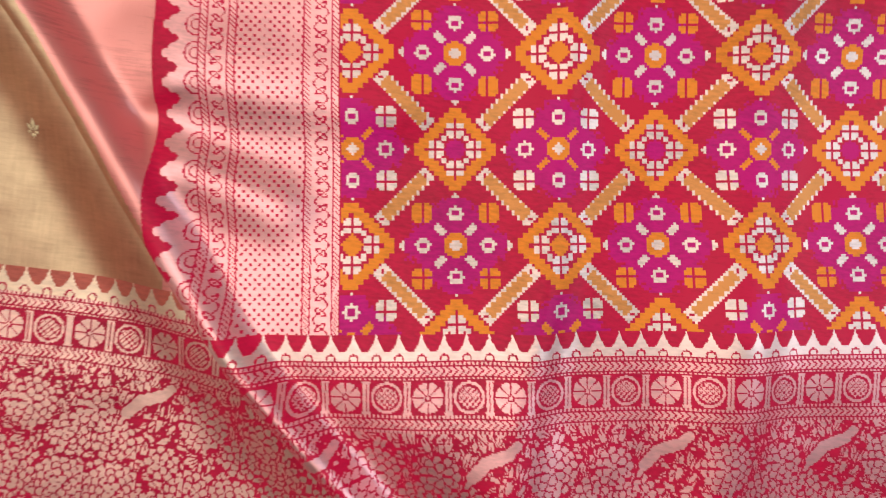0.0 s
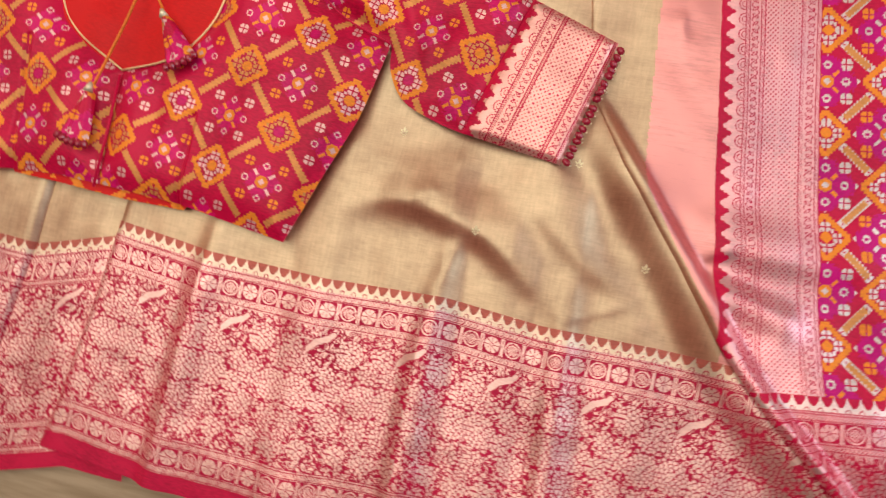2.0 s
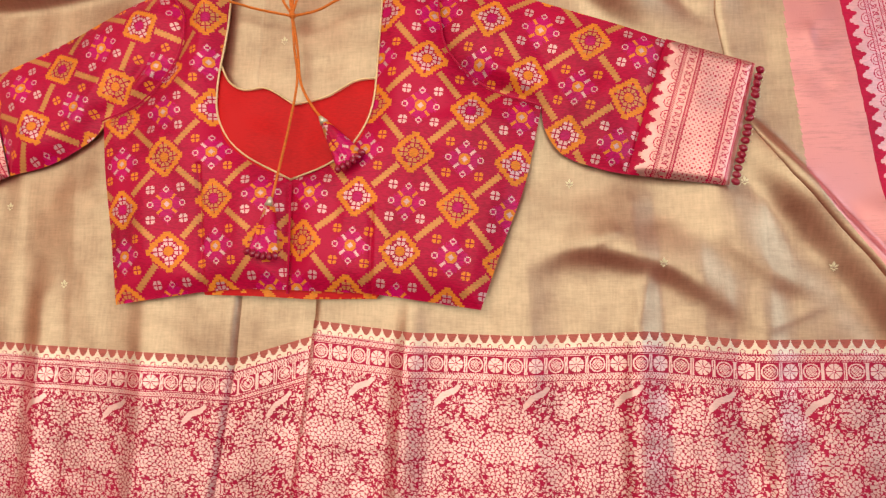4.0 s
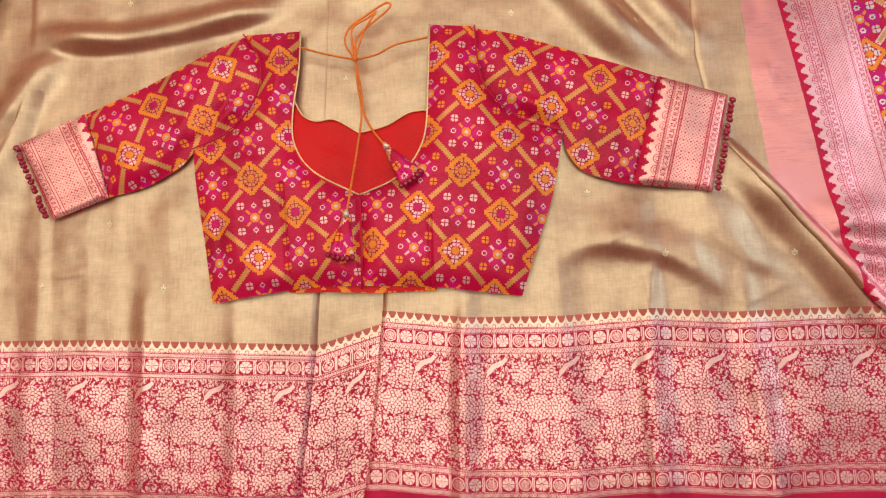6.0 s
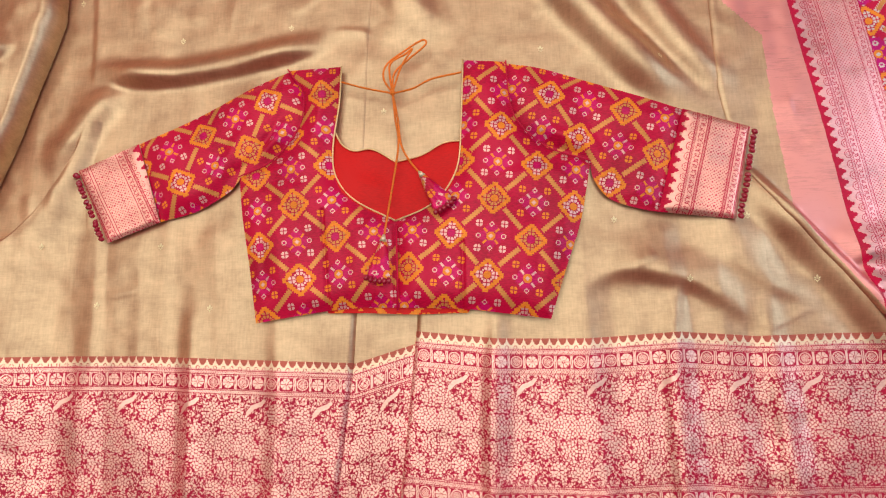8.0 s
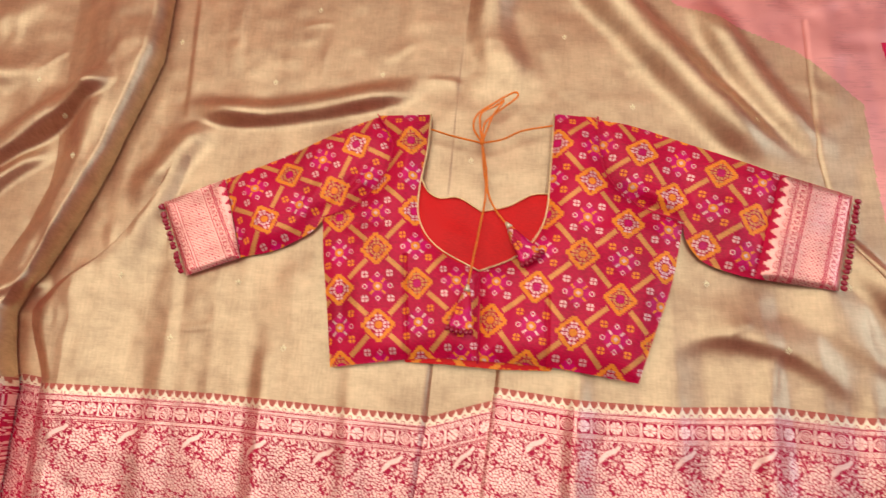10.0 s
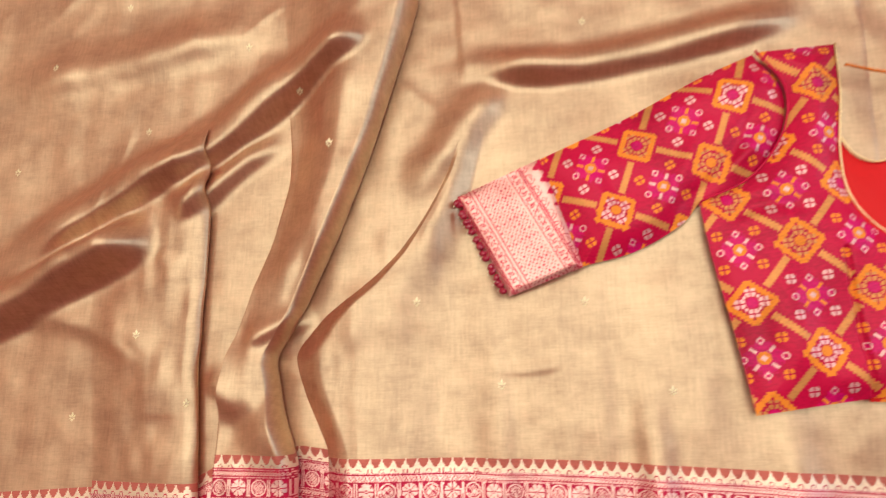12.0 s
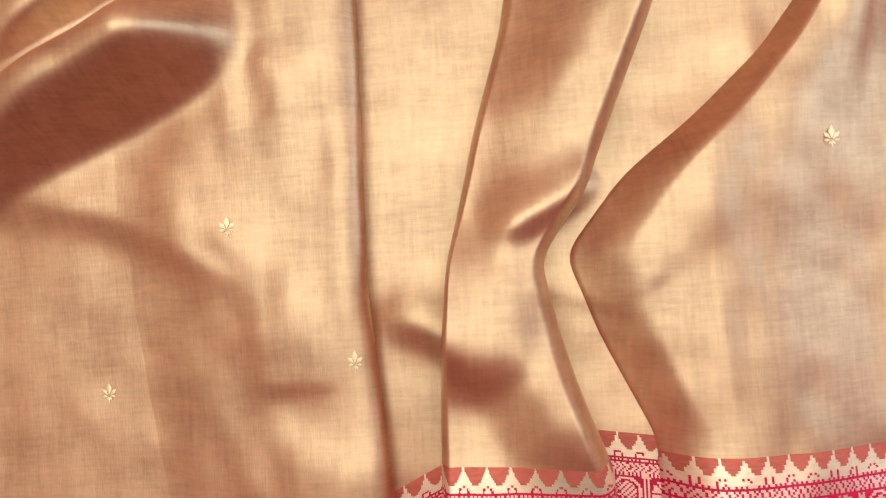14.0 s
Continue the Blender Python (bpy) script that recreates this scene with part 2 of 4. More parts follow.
# folds of the cloth: line, height, softness to the left and to the right of it
FOLDS = [
    ([(-1.20, 0.0), (-0.97, 0.105), (-0.86, 0.155), (-0.745, 0.205)], 0.046, 0.028, 0.022, 0, 0.12),
    ([(-1.0, 0.12), (-0.84, 0.215), (-0.69, 0.295), (-0.61, 0.355), (-0.51, 0.405)], 0.033, 0.034, 0.015, 0.3, 0.1),
    ([(-0.74, 0.205), (-0.66, 0.275), (-0.60, 0.30)], 0.018, 0.020, 0.012, 0.2, 0.4),
    ([(-0.46, 0.33), (-0.42, 0.36), (-0.33, 0.355), (-0.20, 0.37), (-0.06, 0.40)], 0.024, 0.020, 0.016),
    ([(-0.38, 0.36), (-0.44, 0.28), (-0.50, 0.21)], 0.018, 0.022, 0.030),
    ([(0.05, 0.68), (0.00, 0.52), (0.02, 0.43), (0.08, 0.38)], 0.022, 0.03, 0.03),
    ([(0.06, 0.66), (0.21, 0.47), (0.30, 0.36), (0.42, 0.24)], 0.034, 0.026, 0.030),
    ([(0.26, 0.55), (0.36, 0.38), (0.44, 0.28)], 0.024, 0.022, 0.022),
    ([(0.40, 0.232), (0.474, 0.138), (0.534, 0.065), (0.583, 0.000), (0.622, -0.047), (0.69, -0.108), (0.80, -0.22)], 0.024, 0.012, 0.030, 0.2, 0),
    ([(0.60, 0.06), (0.65, -0.01), (0.74, -0.085), (0.86, -0.20)], 0.010, 0.05, 0.040, 0.5, 0),
    ([(0.205, 0.035), (0.27, 0.07), (0.345, 0.06), (0.40, 0.03), (0.46, -0.02)], 0.010, 0.034, 0.016, 0.35, 0.45),
    ([(0.36, 0.13), (0.42, 0.07), (0.52, 0.01)], 0.012, 0.022, 0.016, 0.4, 0.4),
    ([(0.38, 0.22), (0.41, 0.12), (0.46, 0.05)], 0.010, 0.02, 0.02, 0.4, 0.4),
    ([(0.13, 0.10), (0.112, -0.08), (0.108, -0.26)], 0.008, 0.020, 0.010, 0.4, 0),
    ([(0.345, 0.10), (0.328, -0.05), (0.330, -0.26)], 0.007, 0.016, 0.010, 0.5, 0),
    ([(0.44, 0.08), (0.45, -0.10), (0.46, -0.26)], 0.007, 0.016, 0.010, 0.5, 0),
    ([(0.225, 0.1), (0.22, -0.12), (0.222, -0.26)], 0.004, 0.02, 0.02, 0.5, 0),
    ([(-0.27, 0.10), (-0.265, -0.10), (-0.26, -0.3)], 0.009, 0.016, 0.014, 0.5, 0),
    ([(-0.16, 0.12), (-0.15, -0.10), (-0.155, -0.3)], 0.008, 0.02, 0.016, 0.5, 0),
    ([(-0.40, 0.08), (-0.41, -0.12), (-0.40, -0.3)], 0.005, 0.02, 0.02, 0.5, 0),
    ([(0.75, -0.25), (0.755, 0.1), (0.74, 0.40)], 0.007, 0.018, 0.012, 0, 0),
    ([(0.86, -0.25), (0.85, 0.1), (0.83, 0.40)], 0.008, 0.022, 0.018, 0, 0),
    ([(0.66, 0.02), (0.60, 0.035), (0.54, 0.05)], 0.014, 0.022, 0.018),
    ([(0.50, 0.10), (0.62, 0.085), (0.74, 0.10)], 0.012, 0.035, 0.022),
    ([(-0.92, 0.12), (-0.83, 0.105), (-0.74, 0.055)], 0.009, 0.045, 0.013),
    ([(-0.375, 1.0), (-0.365, 0.50), (-0.36, 0.40)], 0.004, 0.006, 0.03, 0, 0.2),
    ([(-0.70, 0.05), (-0.665, 0.035), (-0.63, 0.01)], 0.007, 0.016, 0.010),
    ([(-0.645, 0.078), (-0.615, 0.092), (-0.58, 0.11)], 0.008, 0.014, 0.008),
    ([(-0.95, 0.55), (-0.80, 0.50), (-0.66, 0.56)], 0.008, 0.03, 0.02),
    ([(-1.0, 0.38), (-0.82, 0.40), (-0.62, 0.44)], 0.010, 0.03, 0.018),
]

# small creases of handled silk, spread over the plain ground
_r = random.Random(12)
for _ in range(90):
    x0, y0 = _r.uniform(-1.0, 0.56), _r.uniform(0.0, 0.72)
    turn, long = _r.choice([1.57, 1.45, 0.5, -0.6, 0.1]) + _r.uniform(-0.3, 0.3), _r.uniform(0.03, 0.10)
    bend = _r.uniform(-0.07, 0.07) * long
    dx, dy = math.cos(turn) * long / 2, math.sin(turn) * long / 2
    FOLDS.append(([(x0 - dx, y0 - dy), (x0 + bend * math.sin(turn), y0 - bend * math.cos(turn)), (x0 + dx, y0 + dy)], _r.uniform(0.0005, 0.0016), _r.uniform(0.004, 0.014), _r.uniform(0.0035, 0.008)))


# flat facets between the pressed lines of the folded cloth: from y, to y, places across and their heights
PRESSED = [
    (-0.30, 0.15, [(-0.60, 0), (-0.535, 0.0040), (-0.512, 0.0006), (-0.470, 0.0010), (-0.404, 0.0034), (-0.390, 0.0012), (-0.375, 0.0028), (-0.343, 0.0046), (-0.297, 0.0004), (-0.268, 0.0010), (-0.239, 0.0030), (-0.20, 0)]),
    (-0.30, 0.14, [(0.19, 0), (0.23, 0.0036), (0.261, 0.0004), (0.304, 0.0010), (0.331, 0.0042), (0.353, 0.0005), (0.390, 0.0028), (0.418, 0.0004), (0.450, 0.0026), (0.472, 0)]),
    (0.34, 0.57, [(-0.42, 0), (-0.412, 0.0030), (-0.363, 0.0006), (-0.324, 0.0020), (-0.289, 0.0005), (-0.25, 0)]),
    (0.38, 0.62, [(-0.11, 0), (-0.089, 0.0024), (-0.079, 0.0030), (-0.023, 0), (0.014, 0.0030), (0.074, 0)]),
]


def cloth(x, y):
    z = 0.008 + 0.0020 * vnoise(x, y, 0.11, 1) + 0.0008 * vnoise(x, y, 0.045, 2) + 0.0005 * vnoise(x, y, 0.017, 3)
    z = z + 0.0013 * vnoise(x * 1.0, y * 0.22, 0.05, 7) + 0.0007 * vnoise(x, y * 0.15, 0.022, 8)
    for y0, y1, knots in PRESSED:
        q = np.clip(np.minimum(y - y0, y1 - y) / 0.03, 0, 1)
        z = z + q * q * (3 - 2 * q) * np.interp(x + 0.05 * (y - 0.05), [k[0] for k in knots], [k[1] for k in knots])
    for pts, high, left, right, *ends in FOLDS:
        line = smooth_line(pts)
        px, py = [p[0] for p in line], [p[1] for p in line]
        pad = 3.2 * max(left, right)
        near = (x > min(px) - pad) & (x < max(px) + pad) & (y > min(py) - pad) & (y < max(py) + pad)
        if not near.any():
            continue
        d, side = from_line(x[near], y[near], line)
        w = np.where(side > 0, right, left)
        wob = 1 + 0.25 * vnoise(x[near], y[near], 0.06, 5)
        add = high * wob * np.exp(-((d / w) ** (2.5 if high > 0.02 else 2.0)))
        e0, e1 = ends if ends else (0.3, 0.3)
        s = along(x[near], y[near], line)
        for e, q in ((e0, s), (e1, 1 - s)):
            if e > 0:
                q = np.clip(q / e, 0, 1)
                add = add * q * q * (3 - 2 * q)
        z[near] = np.hypot(z[near], add) if high > 0.01 else z[near] + add
    return z


def spread(values, xs):
    return lambda x: np.interp(x, xs, values)


def settle(x):
    """How much lower the cloth lies where there is only one layer of it."""
    return np.interp(x, [-0.30, -0.16], [0.007, 0.0])


def brim(d, lift, r=0.010):
    """How high a folded edge stands, d inward from it."""
    s = np.clip(d / r, 0, 1)
    return lift * np.sqrt(np.clip(1 - (1 - s) ** 2, 0, 1))


# ---- woven patterns: u along, v across, in metres ----
def border_yarn(u, v):
    """0 red, 1 rose zari, 2 pale zari; v from the tips of the teeth down to the hem at 0.222."""
    k = np.ones(np.shape(u), np.int32)
    mm = v * 1000.0
    # teeth
    tu = (u * 1000.0) % 10.5 - 5.25
    tooth = np.where(mm < 8, np.abs(tu) < 0.3 + 3.8 * (np.clip(mm, 0, 8) / 8) ** 1.7, True)
    scal = np.hypot(tu, mm - 11.0)
    k = np.where(mm < 12, np.where(tooth & ~((scal > 1.5) & (scal < 2.3) & (mm > 8)), 2, 0), k)

    def band(k, m0):
        """Rows of beads and chevrons round a row of roundels, 33 mm high."""
        m = mm - m0
        bead = ((u * 1000.0) % 2.0) < 1.15
        chev = ((u * 1000.0 + np.abs(m - 4.6) * 1.1) % 3.0) < 1.9
        chev2 = ((u * 1000.0 + np.abs(m - 28.4) * 1.1) % 3.0) < 1.9
        ru = (u * 1000.0) % 19.0 - 9.5
        which = np.floor(u * 1000.0 / 19.0) % 2
        r, ang = np.hypot(ru, m - 16.5), np.arctan2(m - 16.5, ru)
        petal = np.abs(np.sin(ang * 4)) > 0.30
        disc = np.where(which > 0, ((r < 4.9) & ~(((ru + m) % 2.6 < 0.7) | ((ru - m) % 2.6 < 0.5))) | ((r > 5.9) & (r < 7.2)), ((r < 7.0) & petal & (r > 1.6)) | (r < 0.9))
        post = (np.abs(np.abs(ru) - 8.6) < 0.65) | ((np.abs(ru) > 7.6) & (np.abs(np.abs(m - 16.5) - 7.4) < 0.7))
        o = np.zeros_like(k)
        o = np.where((m > 0.4) & (m < 1.7) & bead, 1, o)
        o = np.where((m > 2.6) & (m < 6.6) & chev, 1, o)
        o = np.where((m > 7.3) & (m < 8.5) & bead, 1, o)
        o = np.where((m > 9.0) & (m < 24.2) & (disc | post), 1, o)
        o = np.where((m > 24.7) & (m < 25.9) & bead, 1, o)
        o = np.where((m > 26.5) & (m < 30.4) & chev2, 1, o)
        o = np.where((m > 31.3) & (m < 32.5) & bead, 1, o)
        return np.where((m >= 0) & (m < 33), o, k)

    k = band(k, 12.0)
    k = band(k, 174.0)
    k = np.where((mm >= 45) & (mm < 174), jaal(u * 1000.0, mm - 45.0), k)
    return np.where(mm > 207, 0, k)


def jaal_tile():
    """A dense floral tile, 84 by 129 mm: rows of overlapping petals, with leaves and curling stems between."""
    rng = np.random.default_rng(4)
    W, Hh, step = 84.0, 129.0, 0.5
    gx, gy = np.meshgrid(np.arange(0, W, step) + step / 2, np.arange(0, Hh, step) + step / 2)
    k = np.zeros(gx.shape, np.int32)

    def stamp(cx, cy, turn, long, wide, vein=False, rim=0.66):
        dx = (gx - cx + W / 2) % W - W / 2
        dy = gy - cy
        near = (np.abs(dx) < long + 2) & (np.abs(dy) < long + 2)
        a = dx * math.cos(turn) + dy * math.sin(turn)
        b = -dx * math.sin(turn) + dy * math.cos(turn)
        w = wide * (1 - 0.35 * a / long)
        q = np.sqrt((a / long) ** 2 + (b / w) ** 2)
        k[near & (q < 1 + rim / w)] = 0
        fill = near & (q < 1)
        if vein:
            fill &= ~((np.abs(b) < 0.28) & (a > -long * 0.2))
        k[fill] = 1

    for n in range(1700):
        cx, cy = rng.uniform(0, W), rng.uniform(0, Hh)
        turn = 3.0 * float(vnoise(np.array([cx]), np.array([cy]), 16.0, 9)[0]) + rng.choice([0.0, 1.1, 2.6])
        big = rng.uniform(1.9, 4.0)
        stamp(cx, cy, turn, big, big * rng.uniform(0.34, 0.52), big > 3.2)
    flowers = [(14, 20, 10), (35, 34, 8), (55, 34, 8), (32, 60, 12), (58, 60, 12), (45, 20, 7), (9, 54, 8), (6, 82, 9), (80, 42, 6), (33, 88, 8), (57, 88, 8), (20, 110, 7), (45, 112, 9), (70, 110, 7), (78, 66, 7)]
    for cx, cy, R in flowers:
        r = R
        while r > 1.5:
            n = max(5, int(2 * math.pi * r / 3.9))
            for i in range(n):
                a = math.tau * (i + 0.5 * (int(r / 3.1) % 2)) / n
                stamp(cx + r * math.cos(a), cy + r * math.sin(a), a + math.pi, 2.7, 1.75)
            r -= 3.1
        stamp(cx, cy, 0.0, 1.3, 1.3)
    for sgn in (-1, 1):
        for i in range(7):
            f = i / 6
            stamp(45 + sgn * (3 + 17 * f), 104 - 14 * f * f, sgn * (0.3 + 0.7 * f) * -1 + (math.pi if sgn < 0 else 0), 3.2, 1.3, True)
    for i in range(9):
        stamp(45, 76 + i * 3.4, math.pi / 2, 2.1, 0.9)
    # a long beast with a raised head along the top
    d, _ = from_line(gx, gy, [(60, 20), (66, 13), (76, 9)])
    d2, _ = from_line(gx, gy, [(76, 9), (80, 5)])
    d3, _ = from_line(gx, gy, [(60, 20), (57, 25)])
    body = np.minimum(np.minimum(d - 3.0, d2 - 2.4), d3 - 1.2)
    out = np.where(np.abs(body - 0.5) < 0.5, 0, np.where(body < 0, 1, k))
    for cx, cy, R in ((65, 23, 3.0), (71, 17, 1.8), (22, 44, 1.6), (70, 52, 1.9), (4, 68, 1.7), (66, 78, 1.6), (19, 92, 1.8), (82, 96, 1.6), (30, 122, 1.5), (60, 121, 1.6)):
        out = np.where(np.hypot((gx - cx) / (1.25 * R), (gy - cy) / (0.85 * R)) < 1, 0, out)
    return out


JAAL = jaal_tile()


def jaal(um, vm):
    i = np.clip((vm / 0.5).astype(int), 0, JAAL.shape[0] - 1)
    j = ((um % 84.0) / 0.5).astype(int) % JAAL.shape[1]
    return JAAL[i, j]


def strip_yarn(s, w):
    """The brocade strip, 85.5 mm wide; s across it from the tips of its teeth, w along. 0 red, 1 rose zari, 2 pale."""
    mm, wm = s * 1000.0, w * 1000.0
    t = wm % 13.8 - 6.9
    lobes = np.minimum(np.minimum(np.hypot(t, mm - 2.6) - 2.3, np.hypot(np.abs(t) - 2.5, mm - 5.6) - 2.2), np.where(mm > 4, np.abs(t) - 6.9 * np.clip((mm - 3.5) / 5.0, 0, 1) ** 0.8, 9))
    k = np.where(mm < 9, np.where(lobes < 0, 1, 0), 1)
    arc = np.abs(np.hypot(t, (mm - 16.5) * 1.0) - 5.2)
    k = np.where((mm >= 9) & (mm < 17), np.where((arc < 0.4) | (np.abs(np.hypot(t, mm - 16.5) - 2.6) < 0.35), 0, 1), k)

    def stripe(k, a, b):
        inside = (mm >= a) & (mm < b)
        edge = (mm < a + 0.7) | (mm > b - 0.7)
        hatch = ((wm + mm) % 2.0) < 0.55
        return np.where(inside, np.where(edge | hatch, 0, 1), k)

    def vine(k, a, b):
        c = (a + b) / 2
        inside = (mm >= a) & (mm < b)
        wave = np.abs(mm - c - (b - a) * 0.34 * np.cos(wm * 2 * math.pi / 13.8)) < 0.5
        ring = np.abs(np.hypot(wm % 6.9 - 3.45, mm - c + (b - a) * 0.22 * np.cos(wm * 2 * math.pi / 13.8)) - 1.7) < 0.45
        return np.where(inside, np.where(wave | ring, 0, 1), k)

    for a, b in ((17, 21.3), (30.7, 35), (67, 71.3), (81.2, 85.5)):
        k = stripe(k, a, b)
    k = vine(k, 21.3, 30.7)
    k = vine(k, 71.3, 81.2)
    p, q = (mm - 35 + wm) % 4.6 - 2.3, (mm - 35 - wm) % 4.6 - 2.3
    k = np.where((mm >= 35) & (mm < 67), np.where((np.abs(p) + np.abs(q) < 1.4), 0, 1), k)
    return k


PX, PY = 0.0984, 0.0960


def field_yarn(u, v, fine=False, tall=PY):
    """The patola field. 0 crimson, 1 magenta, 2 white, 3 orange, 4 gold-orange."""
    q = 1.2
    U = np.floor(u * 1000.0 / q + 0.5) * q
    V = np.floor(v * 1000.0 / q + 0.5) * q
    px, py = PX * 1000, tall * 1000
    col = np.floor(U / (px / 2) + 0.5)
    row = np.floor(V / (py / 2) + 0.5)
    x, y = U - col * px / 2, V - row * py / 2
    ax, ay = np.abs(x), np.abs(y)
    dia = ((col + row) % 2) == 0
    kind = (col % 2) == 0
    k = np.zeros(np.shape(u), np.int32)
    k = np.where((ax + ay < (15 if fine else 25) + 6 * lattice(U, V, 3)) & (~dia), 1, k)

    def flower4(cx, cy, s):
        fx, fy = np.abs(np.abs(x) - cx), np.abs(np.abs(y) - cy)
        return (np.maximum(fx, fy) < s) & (np.minimum(fx, fy) > 0.5) & ~((fx > s * 0.72) & (fy > s * 0.72)) & (fx + fy > 1.3)

    # lattice diamonds
    qx, qy = np.floor(ax / 2.4 + 0.5) * 2.4, np.floor(ay / 2.4 + 0.5) * 2.4
    r = qx + qy
    ring = (r > 15.0) & (r < 22.5) & (qx < 20.5) & (qy < 20)
    d = np.where(ring, 3, 0)
    d = np.where(flower4(9.2, 0, 4.0) & (ax > 4.5) | flower4(0, 9.2, 4.0) & (ay > 4.5), 2, d)
    d = np.where((np.abs(ax - 5.6) < 1.5) & (np.abs(ay - 5.6) < 1.5), 2, d)
    d = np.where(np.maximum(ax, ay) + 0.6 * np.minimum(ax, ay) < 5.2, np.where(kind, 1, 3), d)
    tip = (np.abs(ax - 24.6) + ay < 2.9) | (np.abs(ay - 24.2) + ax < 2.9)
    d = np.where(tip, 0 if fine else 2, d)
    if fine:
        d = np.where((d == 2) & ~tip & ((col + row) % 4 == 0), 4, d)
    # flower groups
    g = k
    rc = np.hypot(x, y)
    g = np.where(rc < 5.8, 3, g)
    g = np.where(rc < 2.6, 2, g)
    small = lambda cx, cy: (np.maximum(np.abs(ax - cx), np.abs(ay - cy)) + 0.45 * np.minimum(np.abs(ax - cx), np.abs(ay - cy)) < (3.1 if fine else 3.8)) & ~((np.abs(ax - cx) < 1.3) & (np.abs(ay - cy) < 1.3))
    g = np.where(small(15.6, 0) | small(0, 15.0), 2, g)
    diag = (np.abs(ax - ay) < 2.2) & (rc > 7.5) & (rc < 13.5)
    g = np.where(diag, np.where(kind, 2, 3), g)
    g = np.where(flower4(15.8, 15.4, 4.1 if fine else 4.9), np.where(kind, 3, 2), g)
    k = np.where(dia, d, g)
    # bars that join the diamonds
    X, Y = U % (px / 2) - px / 4, V % (py / 2) - py / 4
    rise = ((np.floor(U / (px / 2)) + np.floor(V / (py / 2))) % 2) == 0
    a = np.where(rise, X + Y, X - Y) * 0.7071
    b = np.where(rise, X - Y, X + Y) * 0.7071
    bar = (np.abs(a) < 17) & (np.abs(b) < 3.9)
    notch = 2.4 + 0.9 * ((np.floor((a + 40) / 1.7) % 2) == 0)
    k = np.where(bar, np.where((np.abs(b) < notch) & (np.abs(a) < (16.0 if fine else 13.5)), 4, np.where((np.abs(b) < notch + 1.1) & (not fine), 2, k)), k)
    k = np.where((np.abs(np.abs(a) - 14.8) < 0.9) & (np.abs(b) < 0.9) & (not fine), 0, k)
    return k


FIELD = [CRIMSON, MAGENTA, SILVER, ORANGE, GOLDBAR]
BORDER = [RED, ZARI, ZARI_PALE]
BORDER_ROSE = [CRIMSON, ZARI_ROSE, SILVER_ROSE]
FIELD_FINE = [BLOUSE_RED, BLOUSE_PINK, ROSE_WHITE, ORANGE, GOLDBAR]
BORDER_TAN = [RED, ZARI, ZARI_PALE, DUSK]

# ---- the room, out of view: wall tones chosen for what the silk reflects ----
def slab(name, dims, mat, label, category):
    bm = bmesh.new(); box(bm, *dims)
    ob = part(name, bm, mat, None, label, smooth=False)
    return tagged(ob, label, category, kind="structure")


RX0, RX1, RY0, RY1, RZ = -2.6, 2.6, -2.4, 2.6, 2.7
slab("wall_south", (RX0 - 0.1, RX1 + 0.1, RY0 - 0.1, RY0, -0.1, RZ), UNSEEN_DARK, "unseen dark brown plaster wall, added to darken folds that face it", "wall")
# west and north are pale only to reflect light into the silk
slab("wall_west", (RX0 - 0.1, RX0, RY0, RY1, -0.1, RZ), WALL, "unseen warm white plaster wall, added to brighten cloth that reflects it", "wall")
slab("wall_north", (RX0 - 0.1, RX1 + 0.1, RY1, RY1 + 0.1, -0.1, RZ), WALL, "unseen warm white plaster wall, added to brighten cloth that reflects it", "wall")
slab("ceiling", (RX0 - 0.1, RX1 + 0.1, RY0 - 0.1, RY1 + 0.1, RZ, RZ + 0.1), WALL, "plain white plaster ceiling", "ceiling")
bm = bmesh.new()
for dims in ((RX1, RX1 + 0.1, RY0, -0.4, -0.1, RZ), (RX1, RX1 + 0.1, 1.5, RY1, -0.1, RZ), (RX1, RX1 + 0.1, -0.4, 1.5, -0.1, 0.8), (RX1, RX1 + 0.1, -0.4, 1.5, 2.4, RZ)):
    box(bm, *dims)
tagged(part("wall_east", bm, UNSEEN_DARK, None, "unseen wall with a window opening, made dark to deepen the folds", False), "", "wall", kind="structure")

floor = tagged(new("floor"), "brown wood-look plank floor under the cloth", "floor", kind="structure")


# ---- the saree ----
saree = thing("saree", "tan shot-silk saree with wide rose zari border, spread on the floor", "saree")

teeth_a = spread([-0.003, -0.014, -0.016, -0.010, -0.017, -0.015, -0.016, -0.02], [0.02, 0.12, 0.23, 0.34, 0.43, 0.53, 0.60, 0.8])
teeth_c = spread([-0.078, -0.062, -0.052, -0.047, -0.030, -0.020, -0.016, -0.020, -0.024, -0.026, -0.028, -0.035, -0.041], [-1.2, -0.913, -0.742, -0.70, -0.667, -0.63, -0.59, -0.56, -0.50, -0.45, -0.33, -0.19, -0.06])
teeth_b = spread([-0.042, -0.018], [-0.06, 0.02])
edge_c = lambda y: np.interp(y, [-0.29, -0.235, -0.04, 0.24, 0.40, 0.62, 1.0], [-0.092, -0.082, -0.060, -0.042, -0.036, -0.020, 0.01])
edge_a = lambda y: np.interp(y, [-0.23, -0.195, 0.0, 0.02, 0.2, 0.25], [-0.009, -0.002, 0.019, 0.02, -0.06, -0.12])


